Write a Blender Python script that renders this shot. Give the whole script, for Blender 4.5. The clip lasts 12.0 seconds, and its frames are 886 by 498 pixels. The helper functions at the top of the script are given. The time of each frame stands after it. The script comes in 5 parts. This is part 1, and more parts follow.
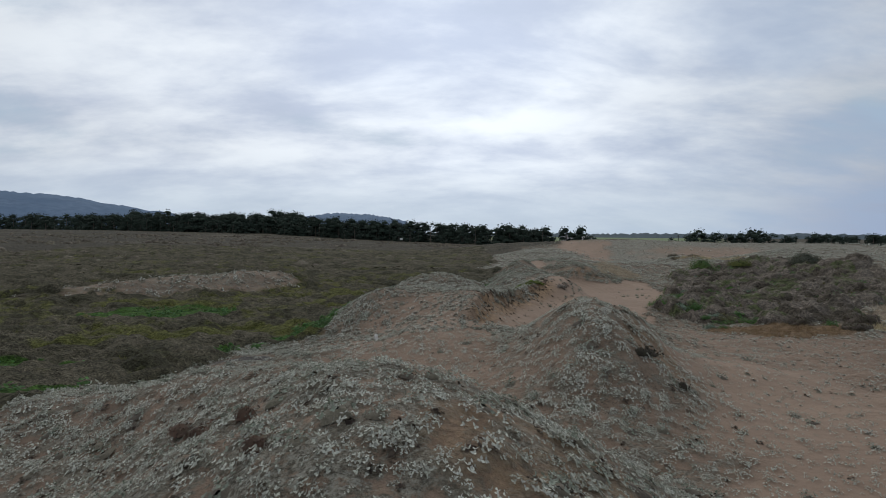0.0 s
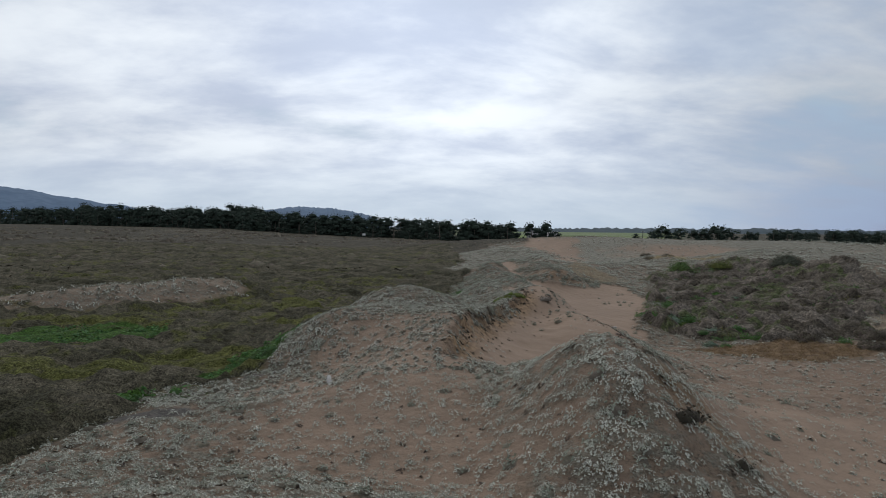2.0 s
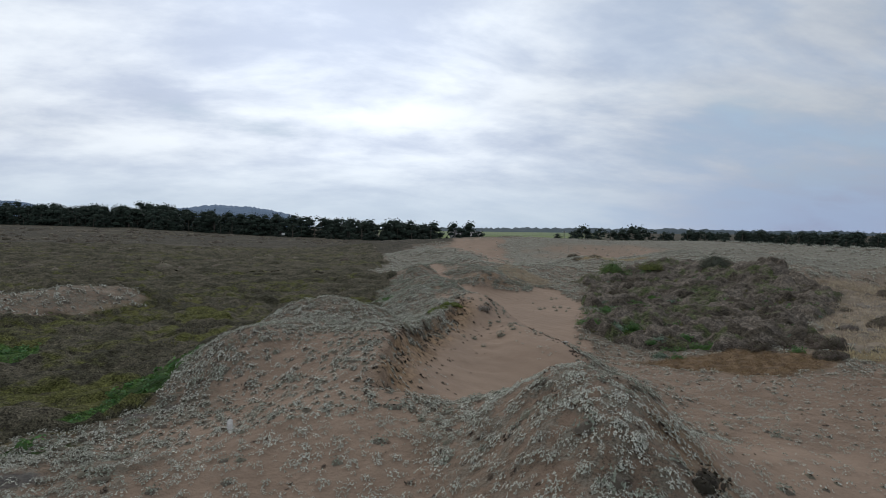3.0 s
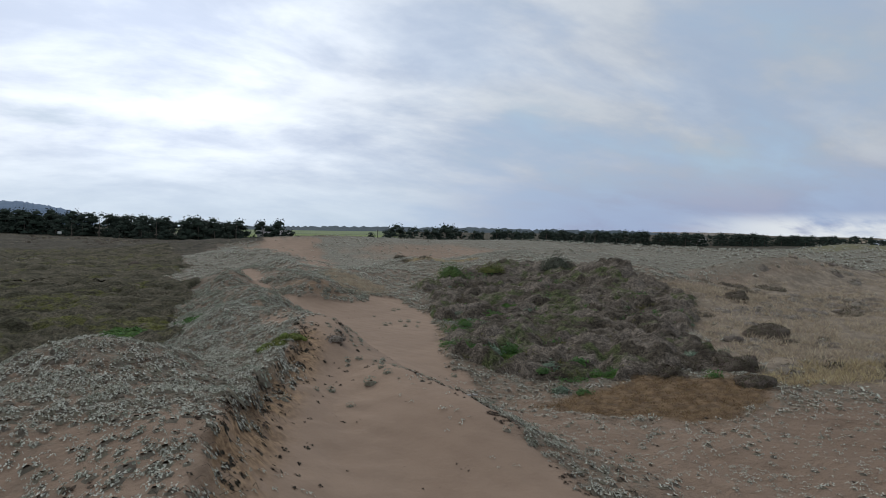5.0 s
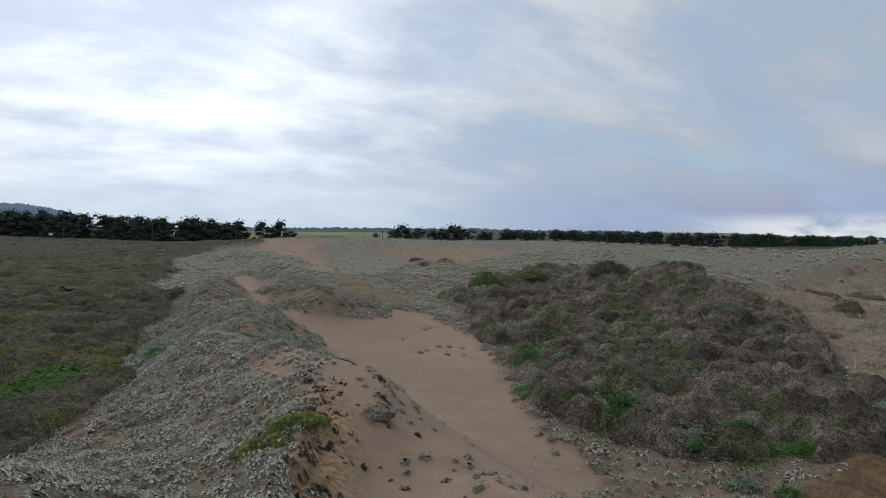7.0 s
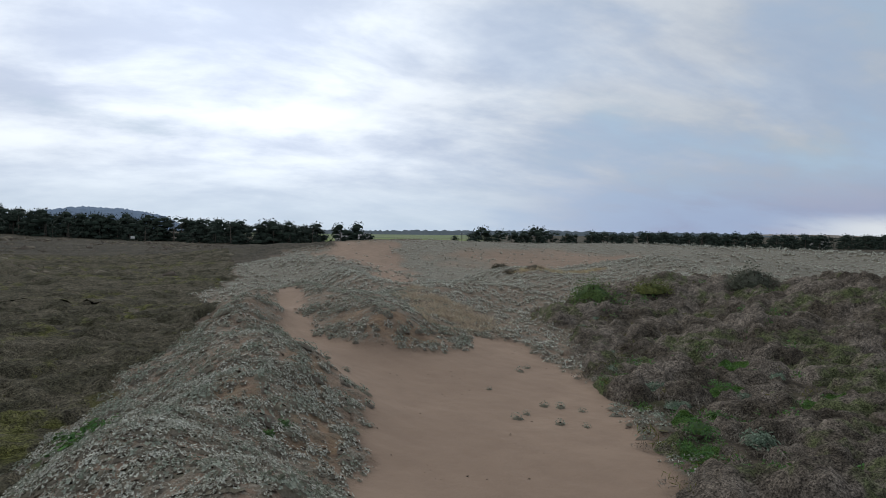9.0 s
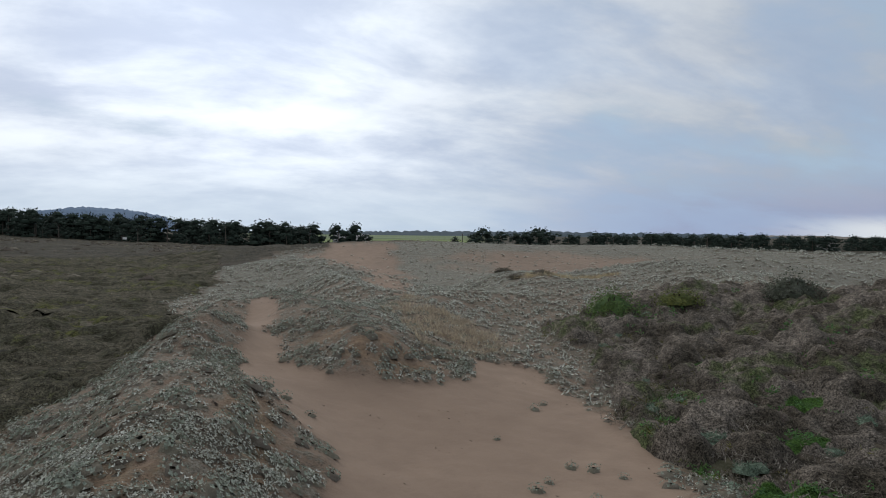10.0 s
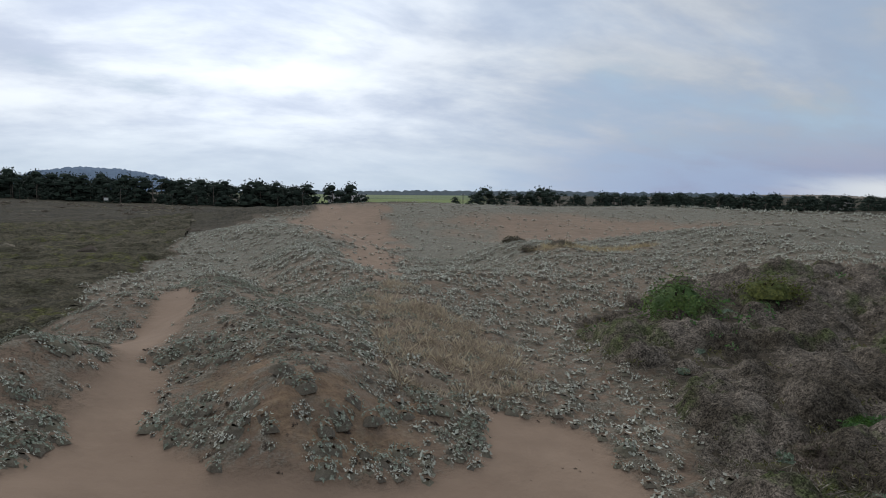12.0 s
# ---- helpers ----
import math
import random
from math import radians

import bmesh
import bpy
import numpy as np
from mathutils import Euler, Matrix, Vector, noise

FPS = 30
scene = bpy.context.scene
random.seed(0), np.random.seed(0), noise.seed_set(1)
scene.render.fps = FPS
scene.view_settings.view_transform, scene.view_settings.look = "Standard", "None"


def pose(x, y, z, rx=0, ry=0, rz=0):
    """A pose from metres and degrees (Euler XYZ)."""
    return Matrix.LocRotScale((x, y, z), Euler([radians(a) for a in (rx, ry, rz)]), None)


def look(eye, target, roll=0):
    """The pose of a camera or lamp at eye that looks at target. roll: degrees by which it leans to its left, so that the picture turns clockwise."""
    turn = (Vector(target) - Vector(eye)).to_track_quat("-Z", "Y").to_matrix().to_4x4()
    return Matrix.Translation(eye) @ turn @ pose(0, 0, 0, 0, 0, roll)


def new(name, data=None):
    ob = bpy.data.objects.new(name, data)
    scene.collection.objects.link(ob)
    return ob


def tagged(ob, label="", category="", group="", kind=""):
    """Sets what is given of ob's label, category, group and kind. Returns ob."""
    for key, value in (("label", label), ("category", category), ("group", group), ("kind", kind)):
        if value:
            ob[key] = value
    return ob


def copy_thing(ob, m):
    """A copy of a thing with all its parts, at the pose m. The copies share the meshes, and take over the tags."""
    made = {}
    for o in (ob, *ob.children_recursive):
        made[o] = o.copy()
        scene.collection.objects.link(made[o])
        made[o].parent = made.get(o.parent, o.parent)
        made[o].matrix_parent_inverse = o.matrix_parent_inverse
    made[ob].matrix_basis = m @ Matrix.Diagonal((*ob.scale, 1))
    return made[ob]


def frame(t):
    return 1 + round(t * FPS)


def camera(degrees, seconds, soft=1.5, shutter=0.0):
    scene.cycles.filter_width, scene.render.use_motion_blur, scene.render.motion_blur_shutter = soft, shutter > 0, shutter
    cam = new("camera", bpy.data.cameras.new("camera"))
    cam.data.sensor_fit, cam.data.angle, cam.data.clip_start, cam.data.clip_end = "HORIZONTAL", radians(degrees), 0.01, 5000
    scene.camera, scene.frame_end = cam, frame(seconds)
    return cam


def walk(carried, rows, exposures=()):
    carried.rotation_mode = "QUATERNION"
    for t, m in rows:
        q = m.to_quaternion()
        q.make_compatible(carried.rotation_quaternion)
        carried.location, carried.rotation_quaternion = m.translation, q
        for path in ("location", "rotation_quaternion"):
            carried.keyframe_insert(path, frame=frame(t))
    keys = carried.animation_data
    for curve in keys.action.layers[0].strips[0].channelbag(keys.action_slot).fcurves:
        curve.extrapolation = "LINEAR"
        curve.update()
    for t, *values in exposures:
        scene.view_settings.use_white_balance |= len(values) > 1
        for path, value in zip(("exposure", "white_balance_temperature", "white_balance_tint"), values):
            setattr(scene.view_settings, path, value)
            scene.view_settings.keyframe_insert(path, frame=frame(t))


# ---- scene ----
cam = camera(64.0, 12.0, soft=0.9)
# seconds, place, yaw, pitch, roll
PATH = [
    (0, 0.006, 0.011, 5.000, -0.00, -0.95, 0.41),
    (0.5, -0.051, 0.898, 5.143, -0.01, -1.12, 0.44),
    (1, -0.107, 2.172, 5.387, -0.03, -1.27, 0.41),
    (1.5, -0.174, 3.712, 5.554, -0.98, -1.37, 0.46),
    (2, -0.230, 5.480, 5.652, -2.98, -1.41, 0.51),
    (2.5, -0.275, 7.463, 5.729, -5.88, -1.43, 0.54),
    (2.7, -0.288, 8.312, 5.752, -7.40, -1.42, 0.58),
    (4.3, -0.059, 15.974, 5.819, -12.03, -1.39, 0.58),
    (4.5, 0.034, 16.978, 5.823, -12.29, -1.43, 0.59),
    (4.6, 0.092, 17.486, 5.821, -13.51, -1.38, 0.62),
    (4.7, 0.149, 17.994, 5.820, -15.57, -1.39, 0.64),
    (4.8, 0.207, 18.502, 5.819, -18.57, -1.34, 0.67),
    (4.9, 0.265, 19.011, 5.818, -21.63, -1.35, 0.69),
    (5, 0.323, 19.519, 5.817, -24.74, -1.33, 0.72),
    (5.1, 0.382, 20.084, 5.803, -26.99, -1.26, 0.71),
    (5.2, 0.440, 20.649, 5.789, -27.35, -1.27, 0.71),
    (5.3, 0.499, 21.214, 5.776, -27.36, -1.26, 0.70),
    (5.5, 0.616, 22.345, 5.748, -27.40, -1.28, 0.69),
    (6, 1.142, 25.066, 5.697, -27.36, -1.28, 0.66),
    (6.5, 1.826, 27.786, 5.652, -26.77, -1.27, 0.63),
    (7, 2.653, 30.465, 5.612, -24.62, -1.25, 0.55),
    (7.2, 3.016, 31.583, 5.589, -24.62, -1.22, 0.55),
    (8.8, 6.228, 40.236, 5.575, -18.19, -1.10, 0.42),
    (9, 6.622, 41.346, 5.594, -18.22, -1.10, 0.43),
    (9.5, 7.633, 44.089, 5.646, -18.18, -1.08, 0.46),
    (10, 8.611, 46.840, 5.694, -18.18, -1.04, 0.48),
    (10.5, 9.585, 49.604, 5.749, -18.18, -1.00, 0.49),
    (11, 10.574, 52.367, 5.798, -18.14, -0.92, 0.49),
    (11.5, 11.539, 55.162, 5.873, -18.14, -0.89, 0.52),
    (11.6, 11.728, 55.714, 5.882, -18.28, -1.06, 0.49),
    (11.7, 11.916, 56.266, 5.890, -18.28, -1.53, 0.47),
    (11.8, 12.105, 56.817, 5.899, -18.23, -2.23, 0.45),
    (11.9, 12.294, 57.369, 5.908, -18.24, -3.12, 0.42),
    (12, 12.482, 57.921, 5.917, -18.17, -4.30, 0.40),
]
walk(cam, [(t, pose(x, y, z, 90 + pitch, 0, yaw) @ pose(0, 0, 0, 0, 0, roll)) for t, x, y, z, yaw, pitch, roll in PATH], [(0, -0.05), (2.5, 0.0), (4.5, 0.12), (7.0, 0.12), (12, 0.08)])

# ---------------------------------------------------------------- light
SUN_AZ, SUN_EL = -3.0, 40.0          # degrees clockwise from +y, and above the horizon
sun = new("sun", bpy.data.lights.new("sun", "SUN"))
sun.data.energy, sun.data.angle, sun.data.color = 1.15, radians(40), (1.0, 0.96, 0.90)
sun.matrix_basis = look((0, 0, 60), (-60 * math.sin(radians(SUN_AZ)), -60 * math.cos(radians(SUN_AZ)), 60 - 60 * math.tan(radians(SUN_EL))))


class Nodes:
    """Short writing for node trees."""

    def __init__(self, tree):
        self.tree = tree
        tree.nodes.clear()

    def add(self, kind, values=(), operation="", data_type="", attribute_name="", interpolation_type="", use_clamp=False):
        node = self.tree.nodes.new(kind)
        if operation:
            node.operation = operation
        if data_type:
            node.data_type = data_type
        if attribute_name:
            node.attribute_name = attribute_name
        if interpolation_type:
            node.interpolation_type = interpolation_type
        if use_clamp:
            node.use_clamp = True
        for key, value in dict(values).items():
            if isinstance(value, bpy.types.NodeSocket):
                self.tree.links.new(value, node.inputs[key])
            else:
                node.inputs[key].default_value = value
        return node

    def math(self, op, a, b=0.0, c=0.0, clamp=False):
        return self.add("ShaderNodeMath", {0: a, 1: b, 2: c}, operation=op, use_clamp=clamp).outputs[0]

    def vec(self, op, a, b=(0, 0, 0)):
        return self.add("ShaderNodeVectorMath", {0: a, 1: b}, operation=op).outputs[0]

    def noise(self, vector, scale, detail=4.0, rough=0.55, distortion=0.0):
        return self.add("ShaderNodeTexNoise", {"Vector": vector, "Scale": scale, "Detail": detail, "Roughness": rough, "Distortion": distortion}).outputs[0]

    def ramp(self, value, low, high):
        return self.add("ShaderNodeMapRange", {0: value, 1: low, 2: high}, interpolation_type="SMOOTHSTEP").outputs[0]

    def mix(self, factor, a, b):
        node = self.add("ShaderNodeMix", {0: factor}, data_type="RGBA")
        for slot, value in ((6, a), (7, b)):
            if isinstance(value, bpy.types.NodeSocket):
                self.tree.links.new(value, node.inputs[slot])
            else:
                node.inputs[slot].default_value = (*value, 1.0)
        return node.outputs[2]


world = bpy.data.worlds.new("world")
scene.world = world
world.use_nodes = True
w = Nodes(world.node_tree)
way = w.add("ShaderNodeTexCoord").outputs["Generated"]
sky = w.add("ShaderNodeTexSky")
sky.sky_type, sky.sun_disc, sky.sun_elevation, sky.sun_rotation, sky.dust_density = "NISHITA", False, radians(SUN_EL), radians(SUN_AZ), 2.0
blue = w.vec("SCALE", sky.outputs[0])
blue.node.inputs["Scale"].default_value = 0.10
part_xyz = w.add("ShaderNodeSeparateXYZ", {0: way})
up = w.math("MAXIMUM", part_xyz.outputs[2], 0.0)
flat = w.math("ADD", up, 0.30)
sheet = w.add("ShaderNodeCombineXYZ", {0: w.math("DIVIDE", part_xyz.outputs[0], flat), 1: w.math("DIVIDE", part_xyz.outputs[1], flat), 2: 0.0}).outputs[0]
turned = w.add("ShaderNodeMapping", {"Vector": sheet, "Location": (5.3, 1.9, 0.0), "Rotation": (0, 0, radians(-12)), "Scale": (1.0, 1.5, 1.0)}).outputs[0]
big = w.noise(turned, 0.7, 4.0, 0.5, 0.2)
small = w.noise(turned, 2.8, 8.0, 0.58, 0.1)
wisp = w.noise(turned, 1.5, 6.0, 0.56, 0.25)
# nearness to the hidden sun: there the layer is thin and bright
toward = (math.sin(radians(SUN_AZ)) * math.cos(radians(SUN_EL)), math.cos(radians(SUN_AZ)) * math.cos(radians(SUN_EL)), math.sin(radians(SUN_EL)))
near_sun = w.add("ShaderNodeVectorMath", {0: way, 1: toward}, operation="DOT_PRODUCT").outputs[1]
glow = w.math("POWER", w.math("MAXIMUM", near_sun, 0.0), 3.0)


def toward_way(az, el, sharp):
    """How near the view lies to a bearing and height in the sky."""
    d = (math.sin(radians(az)) * math.cos(radians(el)), math.cos(radians(az)) * math.cos(radians(el)), math.sin(radians(el)))
    return w.math("POWER", w.math("MAXIMUM", w.add("ShaderNodeVectorMath", {0: way, 1: d}, operation="DOT_PRODUCT").outputs[1], 0.0), sharp)


shine = toward_way(2, 14, 26.0)      # where the layer is thinnest and the sun comes through it
east = w.ramp(part_xyz.outputs[0], 0.05, 0.75)
cover = w.math("ADD", w.math("ADD", w.math("MULTIPLY", big, 0.75), w.math("MULTIPLY", small, 0.5)), w.math("MULTIPLY_ADD", east, -0.02, w.math("MULTIPLY", shine, 0.16)))
cover = w.ramp(cover, 0.36, 0.66)
thick = w.ramp(w.math("ADD", w.math("MULTIPLY", wisp, 0.6), w.math("MULTIPLY", small, 0.4)), 0.36, 0.64)
cloud = w.mix(thick, (0.52, 0.59, 0.73), (0.86, 0.92, 0.99))
power = w.math("ADD", w.math("MULTIPLY_ADD", glow, 0.25, w.math("MULTIPLY_ADD", big, 0.45, 0.54)), w.math("MULTIPLY_ADD", shine, 0.30, w.math("MULTIPLY", east, -0.27)))
cloud = w.vec("MULTIPLY", cloud, w.add("ShaderNodeCombineXYZ", {n: power for n in range(3)}).outputs[0])
air = w.mix(0.85, blue, (0.36, 0.50, 0.63))
whole = w.mix(cover, air, cloud)
haze = w.ramp(up, 0.13, 0.01)
low = w.mix(w.ramp(part_xyz.outputs[0], 0.30, 0.62), (0.53, 0.63, 0.74), (0.27, 0.30, 0.47))
whole = w.mix(w.math("MULTIPLY", haze, 0.75), whole, low)
whole = w.mix(w.math("MULTIPLY", w.ramp(part_xyz.outputs[0], 0.08, 0.55), w.math("MULTIPLY_ADD", w.ramp(wisp, 0.60, 0.40), 0.34, 0.08)), whole, (0.37, 0.50, 0.69))
strip = w.math("MULTIPLY", w.ramp(up, 0.035, 0.012), w.ramp(part_xyz.outputs[0], 0.66, 0.78))
whole = w.mix(w.math("MULTIPLY", strip, w.ramp(small, 0.3, 0.55)), whole, (0.66, 0.70, 0.74))
w.add("ShaderNodeOutputWorld", {0: w.add("ShaderNodeBackground", {0: whole, 1: 1.0}).outputs[0]})


# ---------------------------------------------------------------- plan
def vnoise(x, y, seed=0):
    """Smooth lattice noise in -1..1, for arrays."""
    ix, iy = np.floor(x).astype(np.int64), np.floor(y).astype(np.int64)
    fx, fy = x - ix, y - iy
    fx, fy = fx * fx * (3 - 2 * fx), fy * fy * (3 - 2 * fy)

    def lattice(a, b):
        n = (a * 374761393 + b * 668265263 + seed * 1442695041) & 0x7FFFFFFF
        n = ((n ^ (n >> 13)) * 1274126177) & 0x7FFFFFFF
        return ((n ^ (n >> 16)) & 0xFFFF) / 32767.5 - 1

    return (lattice(ix, iy) * (1 - fx) + lattice(ix + 1, iy) * fx) * (1 - fy) + (lattice(ix, iy + 1) * (1 - fx) + lattice(ix + 1, iy + 1) * fx) * fy


def fbm(x, y, size, octaves=3, seed=0):
    return sum(vnoise(x * 2**n / size, y * 2**n / size, seed + n) * 0.5**n for n in range(octaves))


def hashed(a, b, seed):
    n = (a * 374761393 + b * 668265263 + seed * 1442695041) & 0x7FFFFFFF
    n = ((n ^ (n >> 13)) * 1274126177) & 0x7FFFFFFF
    return ((n ^ (n >> 16)) & 0xFFFF) / 65535.0


def lumps(x, y, cell, seed):
    """Rounded cushions scattered over the plan, 0 between them and up to 1 on top."""
    ix, iy = np.floor(x / cell).astype(np.int64), np.floor(y / cell).astype(np.int64)
    best = np.zeros(x.shape)
    for i in (-1, 0, 1):
        for j in (-1, 0, 1):
            a, b = ix + i, iy + j
            cx, cy = (a + hashed(a, b, seed)) * cell, (b + hashed(a, b, seed + 1)) * cell
            r = cell * (0.40 + 0.35 * hashed(a, b, seed + 2))
            dome_high = np.sqrt(np.clip(1 - ((x - cx) ** 2 + (y - cy) ** 2) / r**2, 0, 1)) * (0.55 + 0.45 * hashed(a, b, seed + 3))
            best = np.maximum(best, dome_high)
    return best


def step(v, low, high):
    k = np.clip((v - low) / (high - low), 0, 1)
    return k * k * (3 - 2 * k)


def area(x, y, corners, soft=1.0, wobble=0.0):
    """1 inside the polygon, 0 outside, with a soft and uneven edge."""
    far = np.full(x.shape, 1e9)
    inside = np.zeros(x.shape, bool)
    for (ax, ay), (bx, by) in zip(corners, corners[1:] + corners[:1]):
        dx, dy = bx - ax, by - ay
        k = np.clip(((x - ax) * dx + (y - ay) * dy) / (dx * dx + dy * dy), 0, 1)
        far = np.minimum(far, np.hypot(x - ax - k * dx, y - ay - k * dy))
        if dy:
            inside ^= ((ay > y) != (by > y)) & (x < dx * (y - ay) / dy + ax)
    edge = np.where(inside, far, -far)
    if wobble:
        edge = edge + wobble * fbm(x, y, 2.5, 3, 5)
    return step(edge, -soft, soft)


def spot(x, y, cx, cy, a, b, turn=0.0, wobble=0.25):
    c, s = math.cos(radians(turn)), math.sin(radians(turn))
    u, v = ((x - cx) * c + (y - cy) * s) / a, (-(x - cx) * s + (y - cy) * c) / b
    return step(1 - np.hypot(u, v) + wobble * fbm(x, y, 1.6, 3, 9), -0.15, 0.2)


# mounds and ridges of the dunes: x, y, height, length, width, turn
DUNES = [
    (-0.5, 8.3, 2.70, 2.8, 4.4, 20),
    (-5.4, 14.6, 0.78, 6.0, 1.6, 152),
    (5.0, 23.0, 2.57, 3.7, 1.7, 79),
    (-0.3, 40.2, 2.34, 3.2, 2.7, 86),
    (1.4, 32.1, 1.84, 3.5, 1.8, 85),
    (-2.8, 34.0, 1.61, 2.0, 1.8, 94),
    (-0.3, 26.1, 0.86, 2.7, 2.5, -2),
    (5.4, 45.4, 0.92, 3.1, 1.9, 82),
    (7.4, 49.5, 1.90, 4.5, 1.7, 101),
    (6.0, 56.5, 1.27, 5.1, 1.5, 67),
    (8.0, 66.3, 1.83, 4.7, 2.1, 84),
    (8.2, 75.8, 1.76, 2.7, 1.3, 70),
    (10.3, 85.6, 2.19, 3.4, 2.5, 80),
    (12.7, 93.3, 1.69, 4.9, 1.5, 94),
    (8.2, 39.1, 1.08, 3.8, 1.6, 82),
    (14.4, 74.8, 1.36, 3.1, 1.9, 80),
    (14.1, 81.1, 1.70, 4.5, 2.3, 60),
    (19.9, 83.0, 1.25, 7.4, 2.5, 78),
    (18.4, 102.9, 1.74, 7.9, 2.0, 91),
    (20.9, 121.3, 2.58, 10.7, 4.0, 101),
    (9.6, 27.3, 0.22, 6.1, 1.2, 20),
    (2.7, 15.6, -0.26, 2.7, 2.7, 0),
    (36.5, 83.3, 1.51, 8.9, 2.4, 31),
    (44.4, 74.5, 2.69, 9.8, 5.5, 71),
    (47.3, 97.0, 1.86, 8.9, 8.3, 16),
    (55.9, 103.9, 2.37, 15.1, 7.3, -50),
    (65.4, 75.5, 2.99, 8.4, 4.0, 0),
    (80.2, 79.3, 1.04, 12.2, 11.2, -6),
    (26.3, 175.8, 3.31, 20.4, 11.7, -35),
    (61.4, 181.6, 3.08, 30.5, 13.0, 69),
    (101.5, 154.5, 3.25, 27.3, 19.8, 91),
    (25.8, 92.9, 1.50, 5.5, 5.4, 2),
    (35.8, 107.4, 1.51, 2.9, 8.5, -5),
    (-18.5, 52.5, 1.5, 8.0, 1.7, 36),
    (-18.2, 56.3, 0.92, 5.4, 1.3, 13),
    (5.5, 41.5, 0.79, 2.7, 1.0, 78),
    (41.7, 178.4, 1.23, 10.7, 7.9, 0),
    (86.7, 175.2, 1.71, 14.4, 9.6, 4),
    (110.3, 120.6, 0.43, 19.9, 15.2, -2),
    (72.9, 109.8, 1.36, 11.7, 7.9, -3),
    (16.7, 140.3, 1.32, 12.0, 4.9, 76),
    (59.9, 59.3, 0.24, 8.2, 8.1, 0),
    (140.3, 110.0, 1.91, 29.6, 19.9, 28),
    (4.3, 36.2, 0.85, 2.9, 1.2, 81),
    (14.1, 72.7, 0.67, 1.5, 0.9, 60),
    (168.0, 138.0, 3.20, 24.0, 12.0, 35),
    (8.6, 33.5, 0.71, 2.7, 1.6, 90),
    (15.2, 43.2, -0.50, 3.7, 3.0, 30),
    (-2.5, 16.4, 0.63, 2.9, 1.8, 0),
    (22.0, 86.2, -0.27, 4.7, 3.0, 70),
    (10.8, 84.2, -0.74, 2.9, 1.0, 80),
    (30.8, 71.2, 0.24, 5.1, 4.0, 30),
    (3.6, 34.4, -0.13, 3.0, 1.2, 80),
    (6.8, 57.4, -0.58, 2.5, 1.2, 80),
    (9.6, 24.3, 0.56, 2.4, 1.5, 20),
]


def edge_of_plain(y):
    return np.interp(y, (-50, 0, 17, 25, 31, 34, 45, 54, 72, 85, 105, 122, 147, 168, 185, 230), (-16, -14, -10.2, -8.4, -6, -4.4, -1.0, 2.6, 5.0, 6.4, 5.8, 9.5, 10.5, 20, 90, 400))


def coast(x, y):
    """Metres from the water line, positive on land."""
    return y - np.interp(x, (0, 430, 445, 497, 1133, 4600), (-900, -300, 180, 332, 757, 3060))


def smooth_height(x, y):
    z = 0.22 - 0.25 * np.tanh((x - (1 + 0.1 * y)) / 6)
    for cx, cy, high, a, b, turn in DUNES:
        c, s = math.cos(radians(turn)), math.sin(radians(turn))
        u, v = ((x - cx) * c + (y - cy) * s) / a, (-(x - cx) * s + (y - cy) * c) / b
        z = z + high * np.exp(-0.5 * (u * u + v * v))
    # the plain climbs slowly towards the woods and the fields
    bearing = np.degrees(np.arctan2(x, np.maximum(y, 1.0)))
    climb = np.interp(bearing, (-60, -14, -8, -3, 6, 16, 60), (7.0, 7.0, 5.0, 3.6, 1.4, 0.6, 0.6))
    away = np.hypot(x, y)
    z = z + climb * step(away, 70, 430) + 6.0 * step(away, 700, 1600) * step(bearing, -40, 5)
    shore = coast(x, y)
    return np.where((shore < 260) & (away > 200), z + (-7.0 - z) * step(shore, 260, -60), z)


SCARP = [(0.7, 27.5), (1.3, 29.3), (1.85, 32.0), (2.75, 34.6), (3.3, 36.4), (4.15, 38.7), (5.5, 42.0), (6.4, 45.2)]


def beside(x, y, line, wobble=0.0, seed=23):
    """Metres to the right of a line of points (left is negative), and the share of the way along it."""
    best, side, along = np.full(x.shape, 1e9), np.zeros(x.shape), np.zeros(x.shape)
    for n, ((ax, ay), (bx, by)) in enumerate(zip(line, line[1:])):
        dx, dy = bx - ax, by - ay
        k = np.clip(((x - ax) * dx + (y - ay) * dy) / (dx * dx + dy * dy), 0, 1)
        far = np.hypot(x - ax - k * dx, y - ay - k * dy)
        near = far < best
        side = np.where(near, np.where((x - ax) * dy - (y - ay) * dx > 0, far, -far), side)
        along = np.where(near, (n + k) / (len(line) - 1), along)
        best = np.minimum(best, far)
    return side + (wobble * fbm(x, y, 0.9, 2, seed) if wobble else 0.0), along


# the sharp rim of bare sand on the far side of the hollow
RIM = [(8.7, 31.5), (8.8, 35.6), (8.9, 37.6), (8.1, 39.8), (7.35, 43.8), (8.3, 46.8), (9.3, 49.5)]


def scarp(x, y):
    """The wind-cut edge of the ridge, with a slope of loose sand below it, and the rim across the hollow."""
    side, along = beside(x, y, SCARP, 0.32)
    ends = step(along, 0.0, 0.10) * step(1 - along, 0.0, 0.14)
    cut = np.where(side < 0, 0.16 * np.exp(np.minimum(side, 0) / 1.1), 0.16 - 0.36 * step(side, 0.0, 0.2) - 0.22 * step(side, 0.2, 1.0) + 0.42 * step(side, 1.0, 3.4))
    across, run = beside(x, y, RIM, 0.12, 29)
    rim = 0.30 * np.where(across < 0, np.exp(np.minimum(across, 0) / 1.3), np.exp(-np.maximum(across, 0) / 0.8)) * step(run, 0.0, 0.2) * step(1 - run, 0.0, 0.2)
    return cut * ends + rim


